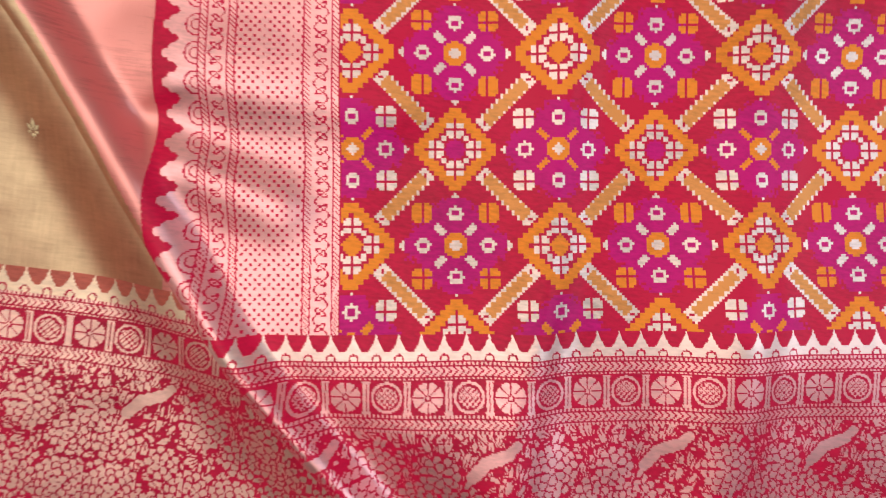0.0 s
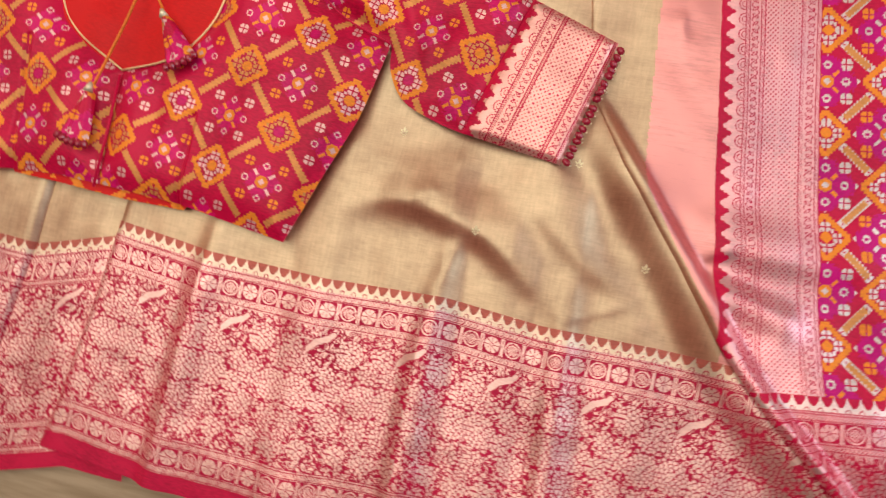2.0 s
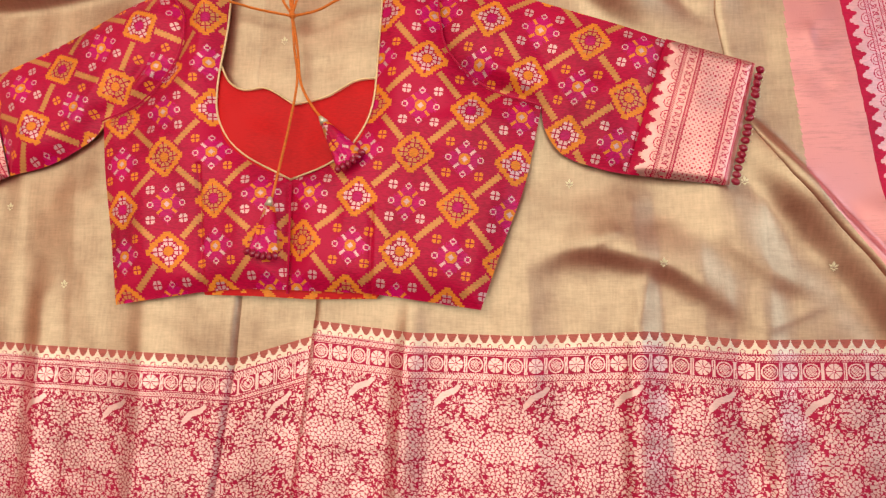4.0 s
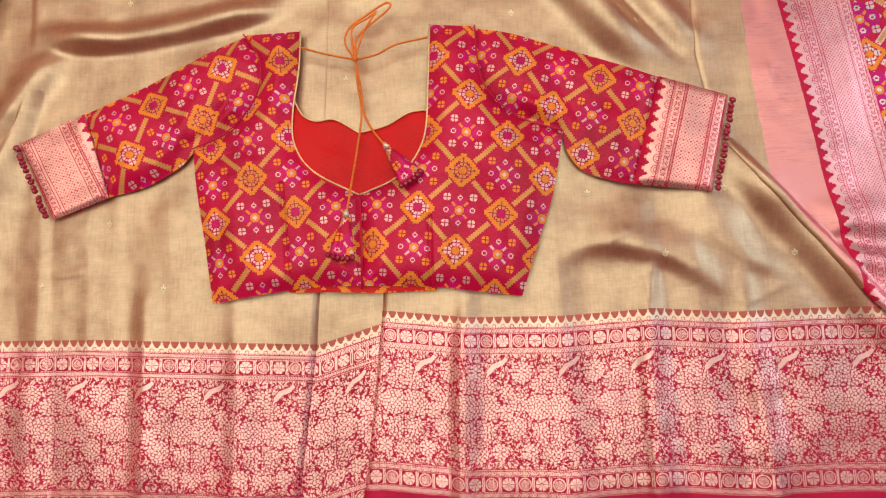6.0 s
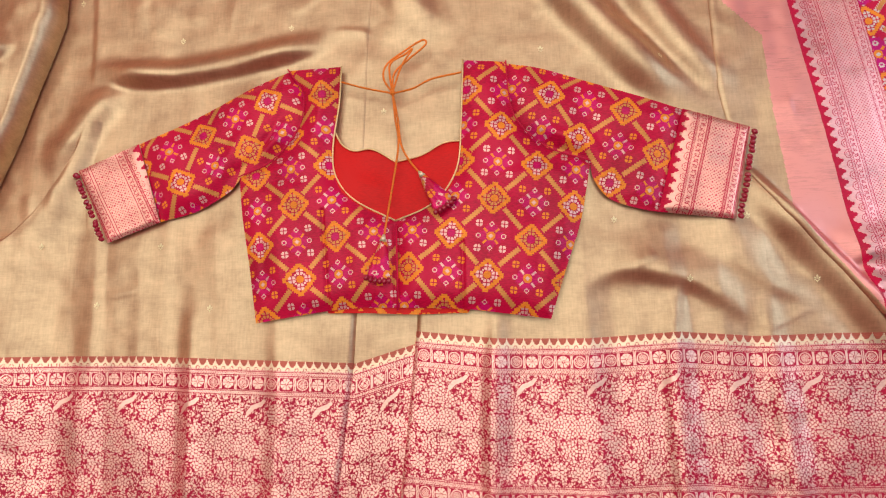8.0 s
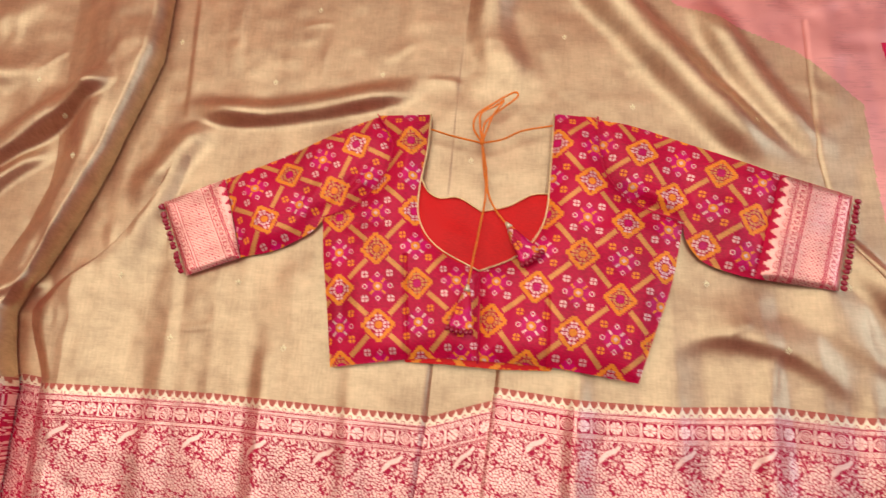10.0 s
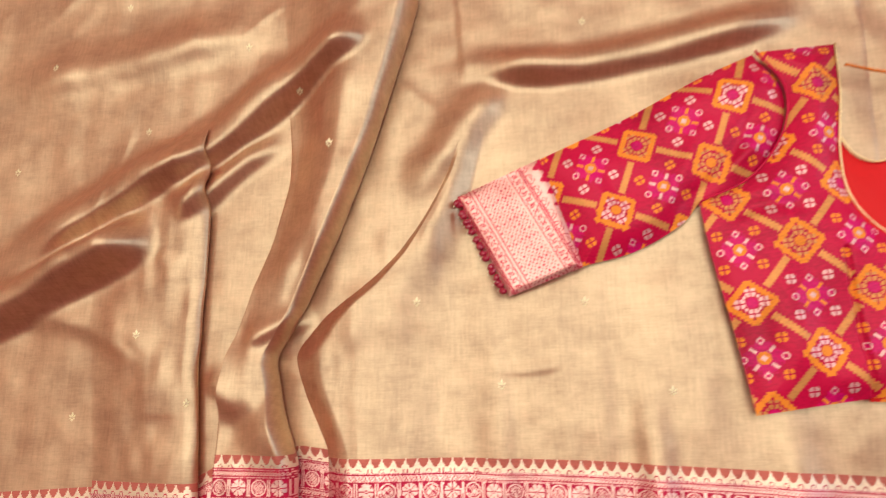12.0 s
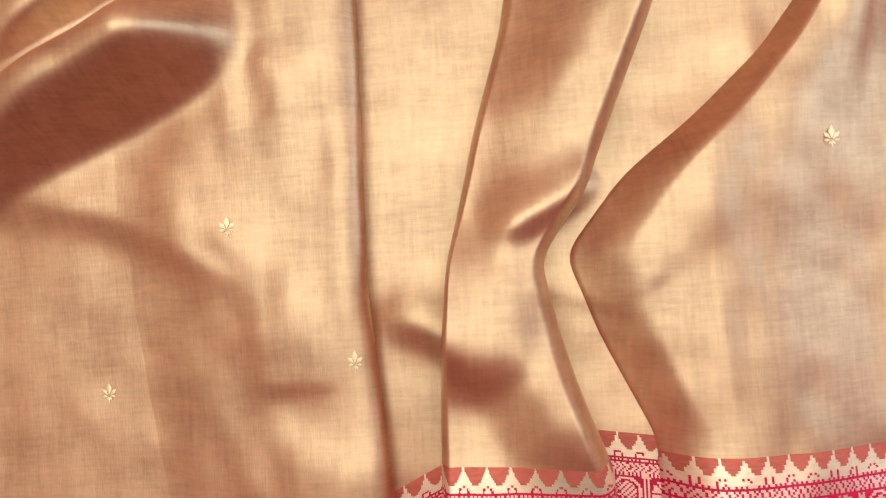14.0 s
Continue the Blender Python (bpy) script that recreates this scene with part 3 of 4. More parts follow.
def tan_body(name, left, right, teeth, top, lift, roll_left, roll_right, pink=None, step=0.003):
    nx = int(1.0 / step * max(0.1, (np.max(right(np.array([0.2]))) - np.min(left(np.array([0.2]))))))
    ny = int(top / step)
    s, r = np.meshgrid(np.linspace(0, 1, nx), np.linspace(0, 1, ny))
    Y = teeth(left(0 * s) + s * (right(0 * s) - left(0 * s))) * (1 - r) + top * r
    X = left(Y) + s * (right(Y) - left(Y))
    Y = teeth(X) * (1 - r) + top * r
    d = np.minimum(X - left(Y) if roll_left else 1.0, right(Y) - X if roll_right else 1.0) + 0 * X
    Z = cloth(X, Y) + brim(d, lift) - settle(X)
    idx = None
    if pink is not None:
        cx, cy = (X[:-1, :-1] + X[1:, 1:]) / 2, (Y[:-1, :-1] + Y[1:, 1:]) / 2
        idx = pink(cx, cy).astype(np.int32)
    return sheet(name, X, Y, Z, [SILK_TAN, SILK_PINK], idx, None, saree, "tan shot silk with a rose sheen")


def border_sheet(name, x0, x1, teeth, lift, step, left=None, right=None):
    nu, nv = int((x1 - x0) / step), int(0.222 / step)
    s, v = np.meshgrid(np.linspace(0, 1, nu + 1), np.linspace(0, 0.222, nv + 1))
    X = x0 + s * (x1 - x0)
    for _ in range(2):
        Y = teeth(X) - v
        lo = left(Y) if left else x0
        hi = right(Y) if right else x1
        X = lo + s * (hi - lo)
    d = np.minimum(X - left(Y) if left else 1.0, right(Y) - X if right else 1.0) + 0 * X
    Z = cloth(X, Y) + brim(d, lift) - settle(X)
    uc, vc = (X[:-1, :-1] + X[1:, 1:]) / 2, (v[:-1, :-1] + v[1:, 1:]) / 2
    idx = border_yarn(uc, vc)
    idx = np.where((idx == 0) & (vc < 0.009), 3, idx)
    return sheet(name, X, Y, Z, BORDER_TAN, idx, None, saree, "rose zari border with roundels and dense florals on red")


def pink_a(x, y):
    return x > np.interp(y, [0.0, 0.06, 0.12, 0.19, 0.27, 0.37, 0.45, 0.52, 0.60, 0.75], [0.578, 0.535, 0.492, 0.486, 0.478, 0.474, 0.40, 0.25, 0.166, 0.05])


tan_body("under_fold", lambda y: -0.14 + 0 * y, lambda y: 0.10 + 0 * y, teeth_b, 0.30, 0.001, False, False)
tan_body("right_body", edge_a, lambda y: 0.70 + 0 * y, teeth_a, 0.95, 0.008, True, False, pink_a)
tan_body("left_body", lambda y: -1.25 + 0 * y, edge_c, teeth_c, 1.0, 0.009, False, True, lambda x, y: y > 0.694 + 0.25 * (x + 0.794))
border_sheet("border", -0.13, 0.08, teeth_b, 0.002, 0.0011)
border_sheet("border", -0.02, 0.50, teeth_a, 0.008, 0.00072, edge_a)
border_sheet("border", 0.4995, 0.72, teeth_a, 0.008, 0.00072)
border_sheet("border", -1.00, -0.42, teeth_c, 0.009, 0.0009)
border_sheet("border", -0.4205, -0.04, teeth_c, 0.009, 0.0008, None, edge_c)



PLEATS = []


def pleat(name, ys, lefts, rights, teeth, high, firm_left, firm_right, y0, y1, step=0.0011, fade=0.06, lean=0.75):
    """A tube of cloth that lies on the rest: its two edges, its height, and how firm each edge is."""
    ny, nx = int((y1 - y0) / step), 128
    rows = np.linspace(y0, y1, ny + 1)
    order = np.argsort(ys)
    smooth = lambda v: np.convolve(np.pad(np.interp(rows, np.array(ys)[order], np.array(v)[order]), 12, "edge"), np.hanning(27)[1:-1] / np.hanning(27).sum(), "valid")[: ny + 1, None]
    # the plain cloth above the border needs fewer rows
    few = (rows < teeth + 0.012) | (np.arange(ny + 1) % 3 == 0)
    s, Y = np.meshgrid(np.linspace(0, 1, nx + 1), rows[few])
    L, R = smooth(lefts)[few], smooth(rights)[few]
    fl, fr = smooth(firm_left)[few], smooth(firm_right)[few]
    X = L + s * (R - L)
    soft = lambda q: q * q * (3 - 2 * q)
    rise = lambda q, firm, lean: firm * np.sqrt(np.clip(1 - (1 - np.clip(q / 0.08, 0, 1)) ** 2, 0, 1)) + (1 - firm) * soft(np.clip(q / lean, 0, 1))
    h = high * rise(s, fl, lean) * rise(1 - s, fr, 0.75) * soft(np.clip((y1 - Y) / fade, 0, 1))
    h = h * (1 + 0.18 * vnoise(X, Y, 0.05, 41)) + 0.0012 * vnoise(X * 2, Y, 0.03, 42) * np.clip(h / 0.01, 0, 1)
    # the edge bulges out over what lies under it
    X = X + 0.005 * fr * np.exp(-(((1 - s) / 0.05) ** 2)) * np.where(s < 1, 1, 0)
    Z = cloth(X, Y) + 0.0112 - settle(X) + h - 0.0024 * ((1 - fl) * np.exp(-((s / 0.3) ** 2)) + (1 - fr) * np.exp(-(((1 - s) / 0.3) ** 2)))
    xc, yc = (X[:-1, :-1] + X[1:, 1:]) / 2, (Y[:-1, :-1] + Y[1:, 1:]) / 2
    v = teeth - yc
    idx = np.where(v < 0, 4, border_yarn(xc, np.clip(v, 0, 0.2219)))
    idx = np.where((idx == 0) & (v < 0.009), 3, idx)
    PLEATS.append((X[::3, ::4].ravel(), Y[::3, ::4].ravel(), Z[::3, ::4].ravel()))
    return sheet(name, X, Y, Z, [*BORDER_TAN, SILK_TAN], idx, (v < 0.222), saree, "raised pleat of tan shot silk with its rose border")


pleat("pleat", [0.32, 0.20, 0.06, -0.043, -0.30], [-0.835, -0.835, -0.83, -0.815, -0.79], [-0.704, -0.701, -0.703, -0.695, -0.688], -0.050, 0.013,
      [0, 0, 0, 0.0, 0.1], [1, 1, 1, 1, 1], -0.27, 0.31, fade=0.05)
pleat("pleat", [1.0, 0.665, 0.442, 0.38, 0.287, 0.248, 0.181, 0.13, 0.098, 0.068, 0.03, 0.008, -0.03, -0.30],
      [-0.66, -0.65, -0.635, -0.625, -0.615, -0.615, -0.628, -0.644, -0.652, -0.660, -0.664, -0.666, -0.668, -0.668],
      [-0.478, -0.480, -0.477, -0.494, -0.523, -0.537, -0.563, -0.585, -0.598, -0.620, -0.612, -0.606, -0.592, -0.588], -0.021, 0.038,
      [0, 0, 0, 0, 0.05, 0.15, 0.4, 0.7, 0.8, 0.9, 0.9, 0.9, 0.9, 0.9], [1] * 14, -0.245, 1.0, fade=0.01)
pleat("pleat", [0.30, 0.245, 0.20, 0.165, 0.135, 0.107, 0.07, 0.03, -0.02, -0.30],
      [-0.425, -0.448, -0.475, -0.502, -0.535, -0.572, -0.602, -0.588, -0.564, -0.556], [-0.405, -0.418, -0.428, -0.425, -0.42, -0.42, -0.43, -0.43, -0.42, -0.41], -0.026, 0.015,
      [0.3, 0.3, 0.3, 0.25, 0.2, 0.2, 0.2, 0.2, 0.25, 0.3], [0] * 10, -0.249, 0.29, fade=0.10, lean=0.17)

# the pale cut edge that shows under the hem
s_, r_ = np.meshgrid(np.linspace(0, 1, 121), np.linspace(0, 1, 7))
xs_ = 0.028 + s_ * 0.115
ys_ = teeth_a(xs_) - 0.2190 - r_ * (0.002 + 0.0055 * np.sin(np.pi * np.clip(s_ * 0.8 + 0.1, 0, 1)))
stripes = (np.floor(s_[:-1, :-1] * 60 + r_[:-1, :-1] * 2) % 2).astype(np.int32)
sheet("cut_edge", xs_, ys_, cloth(xs_, ys_) * 0.4 + 0.001 - 0.0006 * r_, [ZARI_PALE, DUSK], stripes, None, saree, "pale striped cut edge under the hem")

# the end piece, turned a little against the rest
PO, PA = (0.5815, -0.036), radians(8.3)


def end_to_plan(u, w):
    c, s = math.cos(PA), math.sin(PA)
    return PO[0] + u * c - w * s, PO[1] + u * s + w * c


def plan_to_end(x, y):
    c, s = math.cos(PA), math.sin(PA)
    return (x - PO[0]) * c + (y - PO[1]) * s, -(x - PO[0]) * s + (y - PO[1]) * c


FOLD_LINE = [(0.80, -0.24), (0.69, -0.112), (0.618, -0.05), (0.578, -0.006), (0.528, 0.060), (0.468, 0.134), (0.43, 0.20), (0.41, 0.3), (0.41, 0.5), (0.41, 0.6)]
_fu, _fw = plan_to_end(np.array([p[0] for p in FOLD_LINE]), np.array([p[1] for p in FOLD_LINE]))
fold_u = lambda w: np.interp(w, _fw, _fu)


def end_sheet(name, u0, u1, w0, w1, step, yarns, mats, label):
    nu, nw = max(4, int((u1 - u0) / step)), max(4, int((w1 - w0) / step))
    s, w = np.meshgrid(np.linspace(0, 1, nu + 1), np.linspace(w0, w1, nw + 1))
    lo = np.maximum(u0, fold_u(w))
    hi = np.maximum(u1, lo + 1e-4)
    u = lo + s * (hi - lo)
    x, y = end_to_plan(u, w)
    d = u - fold_u(w)
    z = cloth(x, y) + brim(d, 0.006, 0.010) + 0.005 + 0.012 * np.exp(-(((w + 0.02) / np.where(w > -0.02, 0.07, 0.15)) ** 2))
    uc, wc = (u[:-1, :-1] + u[1:, 1:]) / 2, (w[:-1, :-1] + w[1:, 1:]) / 2
    keep = (hi - lo)[:-1, :-1] > 2e-4
    return sheet(name, x, y, z, mats, yarns(uc, wc), keep, saree, label)


end_sheet("pink_ground", -0.20, -0.0040, 0.0, 0.55, 0.003, lambda u, w: (lambda p: pink_a(p[0], p[1]).astype(np.int32))(end_to_plan(u, w)), [SILK_TAN, SILK_PINK], "plain rose-pink shot silk with fine slubs")
end_sheet("brocade_strip", -0.0045, 0.0826, 0.0, 0.50, 0.0007, lambda u, w: strip_yarn(u * 1.035, w), BORDER_ROSE, "rose zari strip with dotted ground and vine bands")
end_sheet("end_field", 0.0826, 0.42, 0.0, 0.50, 0.0012, lambda u, w: field_yarn(u - 0.1375, w - 0.0871, tall=0.0919), FIELD, "crimson and magenta field with orange and white lattice")
end_sheet("end_border", -0.08, 0.40, -0.222, 0.0, 0.0007, lambda u, w: border_yarn(u, -w), BORDER_ROSE, "rose zari border with roundels and dense florals on red")

# small woven sprigs over the tan ground
def sprig_mesh():
    bm = bmesh.new()
    def petal(angle, far, long, wide):
        c, n = math.cos(angle), math.sin(angle)
        pts = [(0.0, far), (wide, far + long * 0.55), (0.0, far + long), (-wide, far + long * 0.55)]
        low = [bm.verts.new(((x * c - y * n) / 1000, (x * n + y * c) / 1000, 0.0)) for x, y in pts]
        top = bm.verts.new((-(far + long * 0.5) * n / 1000, (far + long * 0.5) * c / 1000, 0.0002))
        for a, b in zip(low, low[1:] + low[:1]):
            bm.faces.new((a, b, top))
    petal(0.0, 0.4, 5.0, 1.15)
    for sgn in (-1, 1):
        petal(sgn * 0.80, 0.5, 3.7, 0.85)
        petal(sgn * 1.65, 0.5, 2.3, 0.6)
        petal(sgn * 2.6, 0.5, 1.6, 0.45)
    petal(math.pi, 0.2, 2.8, 0.35)
    me = bpy.data.meshes.new("sprig")
    bm.to_mesh(me); bm.free()
    me.materials.append(SPRIG_GOLD)
    return me


SPRIG = sprig_mesh()
SPRIGS = [(0.271, 0.13), (0.355, 0.052), (0.507, 0.049), (-0.247, 0.03), (-0.149, 0.413), (-0.399, 0.037), (-0.706, 0.023), (-0.551, 0.04), (-0.319, 0.113),
          (-0.783, 0.317), (-0.94, 0.279), (-0.561, 0.274), (-0.765, 0.091), (-0.839, 0.01), (-0.629, 0.13), (-0.478, 0.116), (-0.305, 0.405), (-0.021, 0.286),
          (0.189, 0.365), (0.341, 0.343), (0.433, 0.13), (-0.821, 0.475), (-0.602, 0.343), (-0.457, 0.472), (-0.9, 0.40), (-0.67, 0.41), (-0.40, 0.56), (-0.25, 0.52), (0.1, 0.47), (-0.72, 0.56)]
for x, y in SPRIGS:
    e = 0.004
    z = cloth(np.array([x, x + e, x, x - e, x]), np.array([y, y, y + e, y, y - e]))
    n = Vector((-(z[1] - z[3]) / (2 * e), -(z[2] - z[4]) / (2 * e), 1)).normalized()
    ob = new("sprig", SPRIG)
    ob.parent = saree
    lift = (0.0096 if x < edge_c(y) else 0.0086) - settle(x)
    top = float(z[0]) + lift
    for PX_, PY_, PZ_ in PLEATS:
        d = np.hypot(PX_ - x, PY_ - y)
        k = int(np.argmin(d))
        if d[k] < 0.004:
            top = max(top, float(PZ_[d < 0.005].max()) + 0.0006)
    ob.matrix_world = Matrix.Translation((x, y, top)) @ Vector((0, 0, 1)).rotation_difference(n).to_matrix().to_4x4() @ Matrix.Diagonal((1.25, 1.25, 1.0, 1.0))

# ---- the blouse ----
blouse = thing("blouse", "crimson brocade blouse with orange lattice, lying on the tan saree", "blouse", (0, 0, 0.01))


def inside(x, y, poly):
    c = np.zeros(np.shape(x), bool)
    for (x0, y0), (x1, y1) in zip(poly, poly[1:] + poly[:1]):
        cut = ((y0 > y) != (y1 > y)) & (x < (x1 - x0) * (y - y0) / (y1 - y0 + 1e-15) + x0)
        c ^= cut
    return c


def snap(x, y, poly):
    """The nearest places on an outline, and how far off they are."""
    best, bx, by = np.full(np.shape(x), 1e9), np.copy(x), np.copy(y)
    for (x0, y0), (x1, y1) in zip(poly, poly[1:] + poly[:1]):
        dx, dy = x1 - x0, y1 - y0
        s = np.clip(((x - x0) * dx + (y - y0) * dy) / (dx * dx + dy * dy + 1e-15), 0, 1)
        qx, qy = x0 + s * dx, y0 + s * dy
        d = np.hypot(x - qx, y - qy)
        m = d < best
        best, bx, by = np.where(m, d, best), np.where(m, qx, bx), np.where(m, qy, by)
    return best, bx, by


def under(x, y):
    """The level on which the blouse lies: the folds under it, pressed flat."""
    return 0.0135 - settle(x) + 0.35 * np.minimum(cloth(x, y), 0.016)


SEAMS = [([(-0.097, 0.150), (-0.093, 0.08), (-0.087, 0.018)], 0.004), ([(0.080, 0.105), (0.080, 0.05), (0.079, 0.018)], 0.004)]


# wrinkles where the sleeves were set and along the body: line, height, width
CREASES = [
    ([(-0.235, 0.190), (-0.185, 0.235), (-0.150, 0.295)], -0.008, 0.007), ([(-0.215, 0.215), (-0.165, 0.245), (-0.128, 0.275)], 0.006, 0.008),
    ([(-0.262, 0.172), (-0.225, 0.225), (-0.195, 0.290)], 0.005, 0.010), ([(-0.200, 0.180), (-0.160, 0.195), (-0.115, 0.190)], -0.005, 0.008),
    ([(0.255, 0.200), (0.210, 0.222), (0.150, 0.232)], -0.007, 0.006), ([(0.250, 0.218), (0.205, 0.240), (0.160, 0.262)], 0.006, 0.008),
    ([(0.275, 0.165), (0.262, 0.225), (0.230, 0.285)], -0.005, 0.009), ([(0.225, 0.180), (0.180, 0.195), (0.120, 0.180)], 0.004, 0.010),
    ([(-0.150, 0.160), (-0.146, 0.090), (-0.140, 0.020)], 0.004, 0.014), ([(-0.180, 0.140), (-0.172, 0.080), (-0.165, 0.020)], -0.004, 0.010),
    ([(-0.050, 0.140), (-0.048, 0.080), (-0.042, 0.030)], 0.004, 0.014), ([(0.040, 0.140), (0.042, 0.080), (0.040, 0.030)], -0.004, 0.012),
    ([(0.130, 0.180), (0.132, 0.100), (0.130, 0.020)], 0.004, 0.016), ([(0.180, 0.150), (0.174, 0.080), (0.165, 0.015)], -0.003, 0.010),
    ([(-0.330, 0.250), (-0.300, 0.215), (-0.290, 0.160)], 0.003, 0.010), ([(0.330, 0.270), (0.305, 0.215), (0.300, 0.150)], 0.003, 0.010),
]


def garment(name, outline, turn, shift, yarns, mats, base, puff, soft=0.016, step=0.0012, label="", parent=None, waves=0.0024):
    c, s = math.cos(turn), math.sin(turn)
    pa = [(x * c + y * s, -x * s + y * c) for x, y in outline]
    a0, a1 = min(p[0] for p in pa) - step, max(p[0] for p in pa) + step
    b0, b1 = min(p[1] for p in pa) - step, max(p[1] for p in pa) + step
    A, B = np.meshgrid(np.arange(a0, a1 + step, step), np.arange(b0, b1 + step, step))
    X, Y = A * c - B * s, A * s + B * c
    ok = inside(X, Y, outline)
    keep = ok[:-1, :-1] | ok[1:, :-1] | ok[:-1, 1:] | ok[1:, 1:]
    d, bx, by = snap(X, Y, outline)
    X, Y, d = np.where(ok, X, bx), np.where(ok, Y, by), np.where(ok, d, 0.0)
    rise = 1 - np.exp(-((d / soft) ** 1.3))
    Z = under(X, Y) + base + puff * rise + rise * (waves * vnoise(X, Y, 0.035, 31) + 2 * waves * vnoise(X, Y, 0.09, 32))
    for line, deep in SEAMS:
        q, _ = from_line(X, Y, line)
        Z = Z - deep * np.exp(-((q / 0.0025) ** 2))
    for line, high, wide in CREASES:
        q, _ = from_line(X, Y, smooth_line(line))
        f = along(X, Y, line)
        Z = Z + rise * high * np.exp(-((q / wide) ** 2)) * np.sin(math.pi * np.clip(f, 0.02, 0.98))
    sa, sb = shift[0] * c + shift[1] * s, -shift[0] * s + shift[1] * c
    idx = yarns((A[:-1, :-1] + A[1:, 1:]) / 2 - sa, (B[:-1, :-1] + B[1:, 1:]) / 2 - sb)
    return sheet(name, X, Y, Z, mats, idx, keep, parent or blouse, label)


def tube(points, r, sides=8, closed_ends=True):
    bm = bmesh.new()
    rings = []
    pts = [Vector(p) for p in points]
    for i, p in enumerate(pts):
        t = (pts[min(i + 1, len(pts) - 1)] - pts[max(i - 1, 0)]).normalized()
        n = t.cross(Vector((0, 0, 1)))
        n = n.normalized() if n.length > 1e-4 else Vector((1, 0, 0))
        b = n.cross(t)
        rings.append([bm.verts.new(p + r * (math.cos(k * math.tau / sides) * n + math.sin(k * math.tau / sides) * b)) for k in range(sides)])
    for a, b in zip(rings, rings[1:]):
        for k in range(sides):
            bm.faces.new((a[k], a[(k + 1) % sides], b[(k + 1) % sides], b[k]))
    if closed_ends:
        bm.faces.new(rings[0][::-1]); bm.faces.new(rings[-1])
    bmesh.ops.recalc_face_normals(bm, faces=bm.faces)
    return bm


NECK_L = smooth_line([(-0.076, 0.349), (-0.078, 0.300), (-0.086, 0.239), (-0.082, 0.198), (-0.057, 0.165), (-0.004, 0.136)])
NECK_R = smooth_line([(-0.004, 0.136), (0.035, 0.152), (0.060, 0.174), (0.077, 0.210), (0.082, 0.270), (0.086, 0.350)])
ARM_L = smooth_line([(-0.211, 0.201), (-0.165, 0.222), (-0.132, 0.265), (-0.126, 0.310), (-0.148, 0.347)])
ARM_R = smooth_line([(0.142, 0.345), (0.144, 0.300), (0.154, 0.262), (0.190, 0.226), (0.244, 0.205)])
BACK = smooth_line([(-0.084, 0.258), (-0.074, 0.240), (-0.058, 0.231), (-0.034, 0.232), (-0.004, 0.214)]) + smooth_line([(-0.003, 0.214), (0.03, 0.222), (0.058, 0.237), (0.084, 0.240)])

left_front = NECK_L + [(-0.002, 0.026)] + [(-0.044, 0.027), (-0.087, 0.024), (-0.13, 0.018), (-0.182, 0.010)] + smooth_line([(-0.182, 0.010), (-0.193, 0.082), (-0.205, 0.15), (-0.211, 0.201)]) + ARM_L[1:]
right_front = NECK_R + ARM_R + smooth_line([(0.244, 0.205), (0.229, 0.132), (0.208, 0.072), (0.186, 0.008)])[1:] + [(0.13, 0.016), (0.079, 0.023), (-0.001, 0.026)]
field_r = lambda a, b: field_yarn(a, b, True)
lining = BACK + [(0.10, 0.20), (0.10, 0.16), (0.02, 0.115), (-0.02, 0.115), (-0.10, 0.16), (-0.10, 0.22)]
garment("lining", lining, 0.0, (0, 0), lambda a, b: np.zeros(np.shape(a), np.int32), [SATIN], -0.002, 0.003, 0.02, 0.003, "plain red satin lining", waves=0.004)
hem = [(-0.10, 0.041), (0.10, 0.041), (0.085, 0.018), (0.02, 0.017), (-0.04, 0.020), (-0.09, 0.021)]
garment("back_hem", hem, 0.0, (0, 0), lambda a, b: np.where(field_yarn(a, b) > 1, 1, 0), [SATIN, ORANGE], -0.002, 0.002, 0.01, 0.002, "red back hem showing under the front")
garment("left_front", left_front, radians(6), (-0.080, 0.116), field_r, FIELD_FINE, 0.001, 0.012, label="crimson brocade front with orange diamond lattice")
garment("right_front", right_front, radians(-7), (0.164, 0.104), field_r, FIELD_FINE, 0.0015, 0.012, label="crimson brocade front with orange diamond lattice")


def sleeve(outline_field, outline_cuff, normal, at_edge, length, shift, grain):
    turn = math.atan2(normal[1], normal[0])
    k = 0.0855 / length
    strip = lambda a, b: strip_yarn(0.0855 - (at_edge - a) * k, b)
    garment("sleeve", outline_field, grain, shift, field_r, FIELD_FINE, -0.003, 0.011, label="crimson brocade sleeve with orange lattice")
    return garment("cuff", outline_cuff, turn, (0, 0), strip, [CRIMSON, SALMON, ZARI_PALE], -0.001, 0.0035, 0.004, step=0.0010, label="rose zari cuff with dotted ground and vine bands", waves=0.002)


cuff_left = sleeve(
    [(-0.211, 0.201)] + ARM_L[1:] + smooth_line([(-0.148, 0.347), (-0.199, 0.327), (-0.275, 0.290), (-0.355, 0.256)])[1:] + smooth_line([(-0.319, 0.147), (-0.270, 0.159), (-0.228, 0.182), (-0.211, 0.201)])[:-1],
    [(-0.355, 0.256), (-0.437, 0.221), (-0.389, 0.120), (-0.319, 0.146)],
    (-0.882, -0.472), 0.2835, 0.088, (-0.263, 0.261), radians(25))
cuff_right = sleeve(
    ARM_R + smooth_line([(0.244, 0.205), (0.248, 0.182), (0.266, 0.157), (0.302, 0.143), (0.326, 0.138)])[1:] + smooth_line([(0.366, 0.270), (0.31, 0.292), (0.254, 0.312), (0.19, 0.335), (0.142, 0.345)])[:-1],
    [(0.364, 0.271), (0.446, 0.244), (0.416, 0.125), (0.324, 0.138)],
    (0.963, -0.27), 0.364, 0.085, (0.291, 0.270), radians(-15))


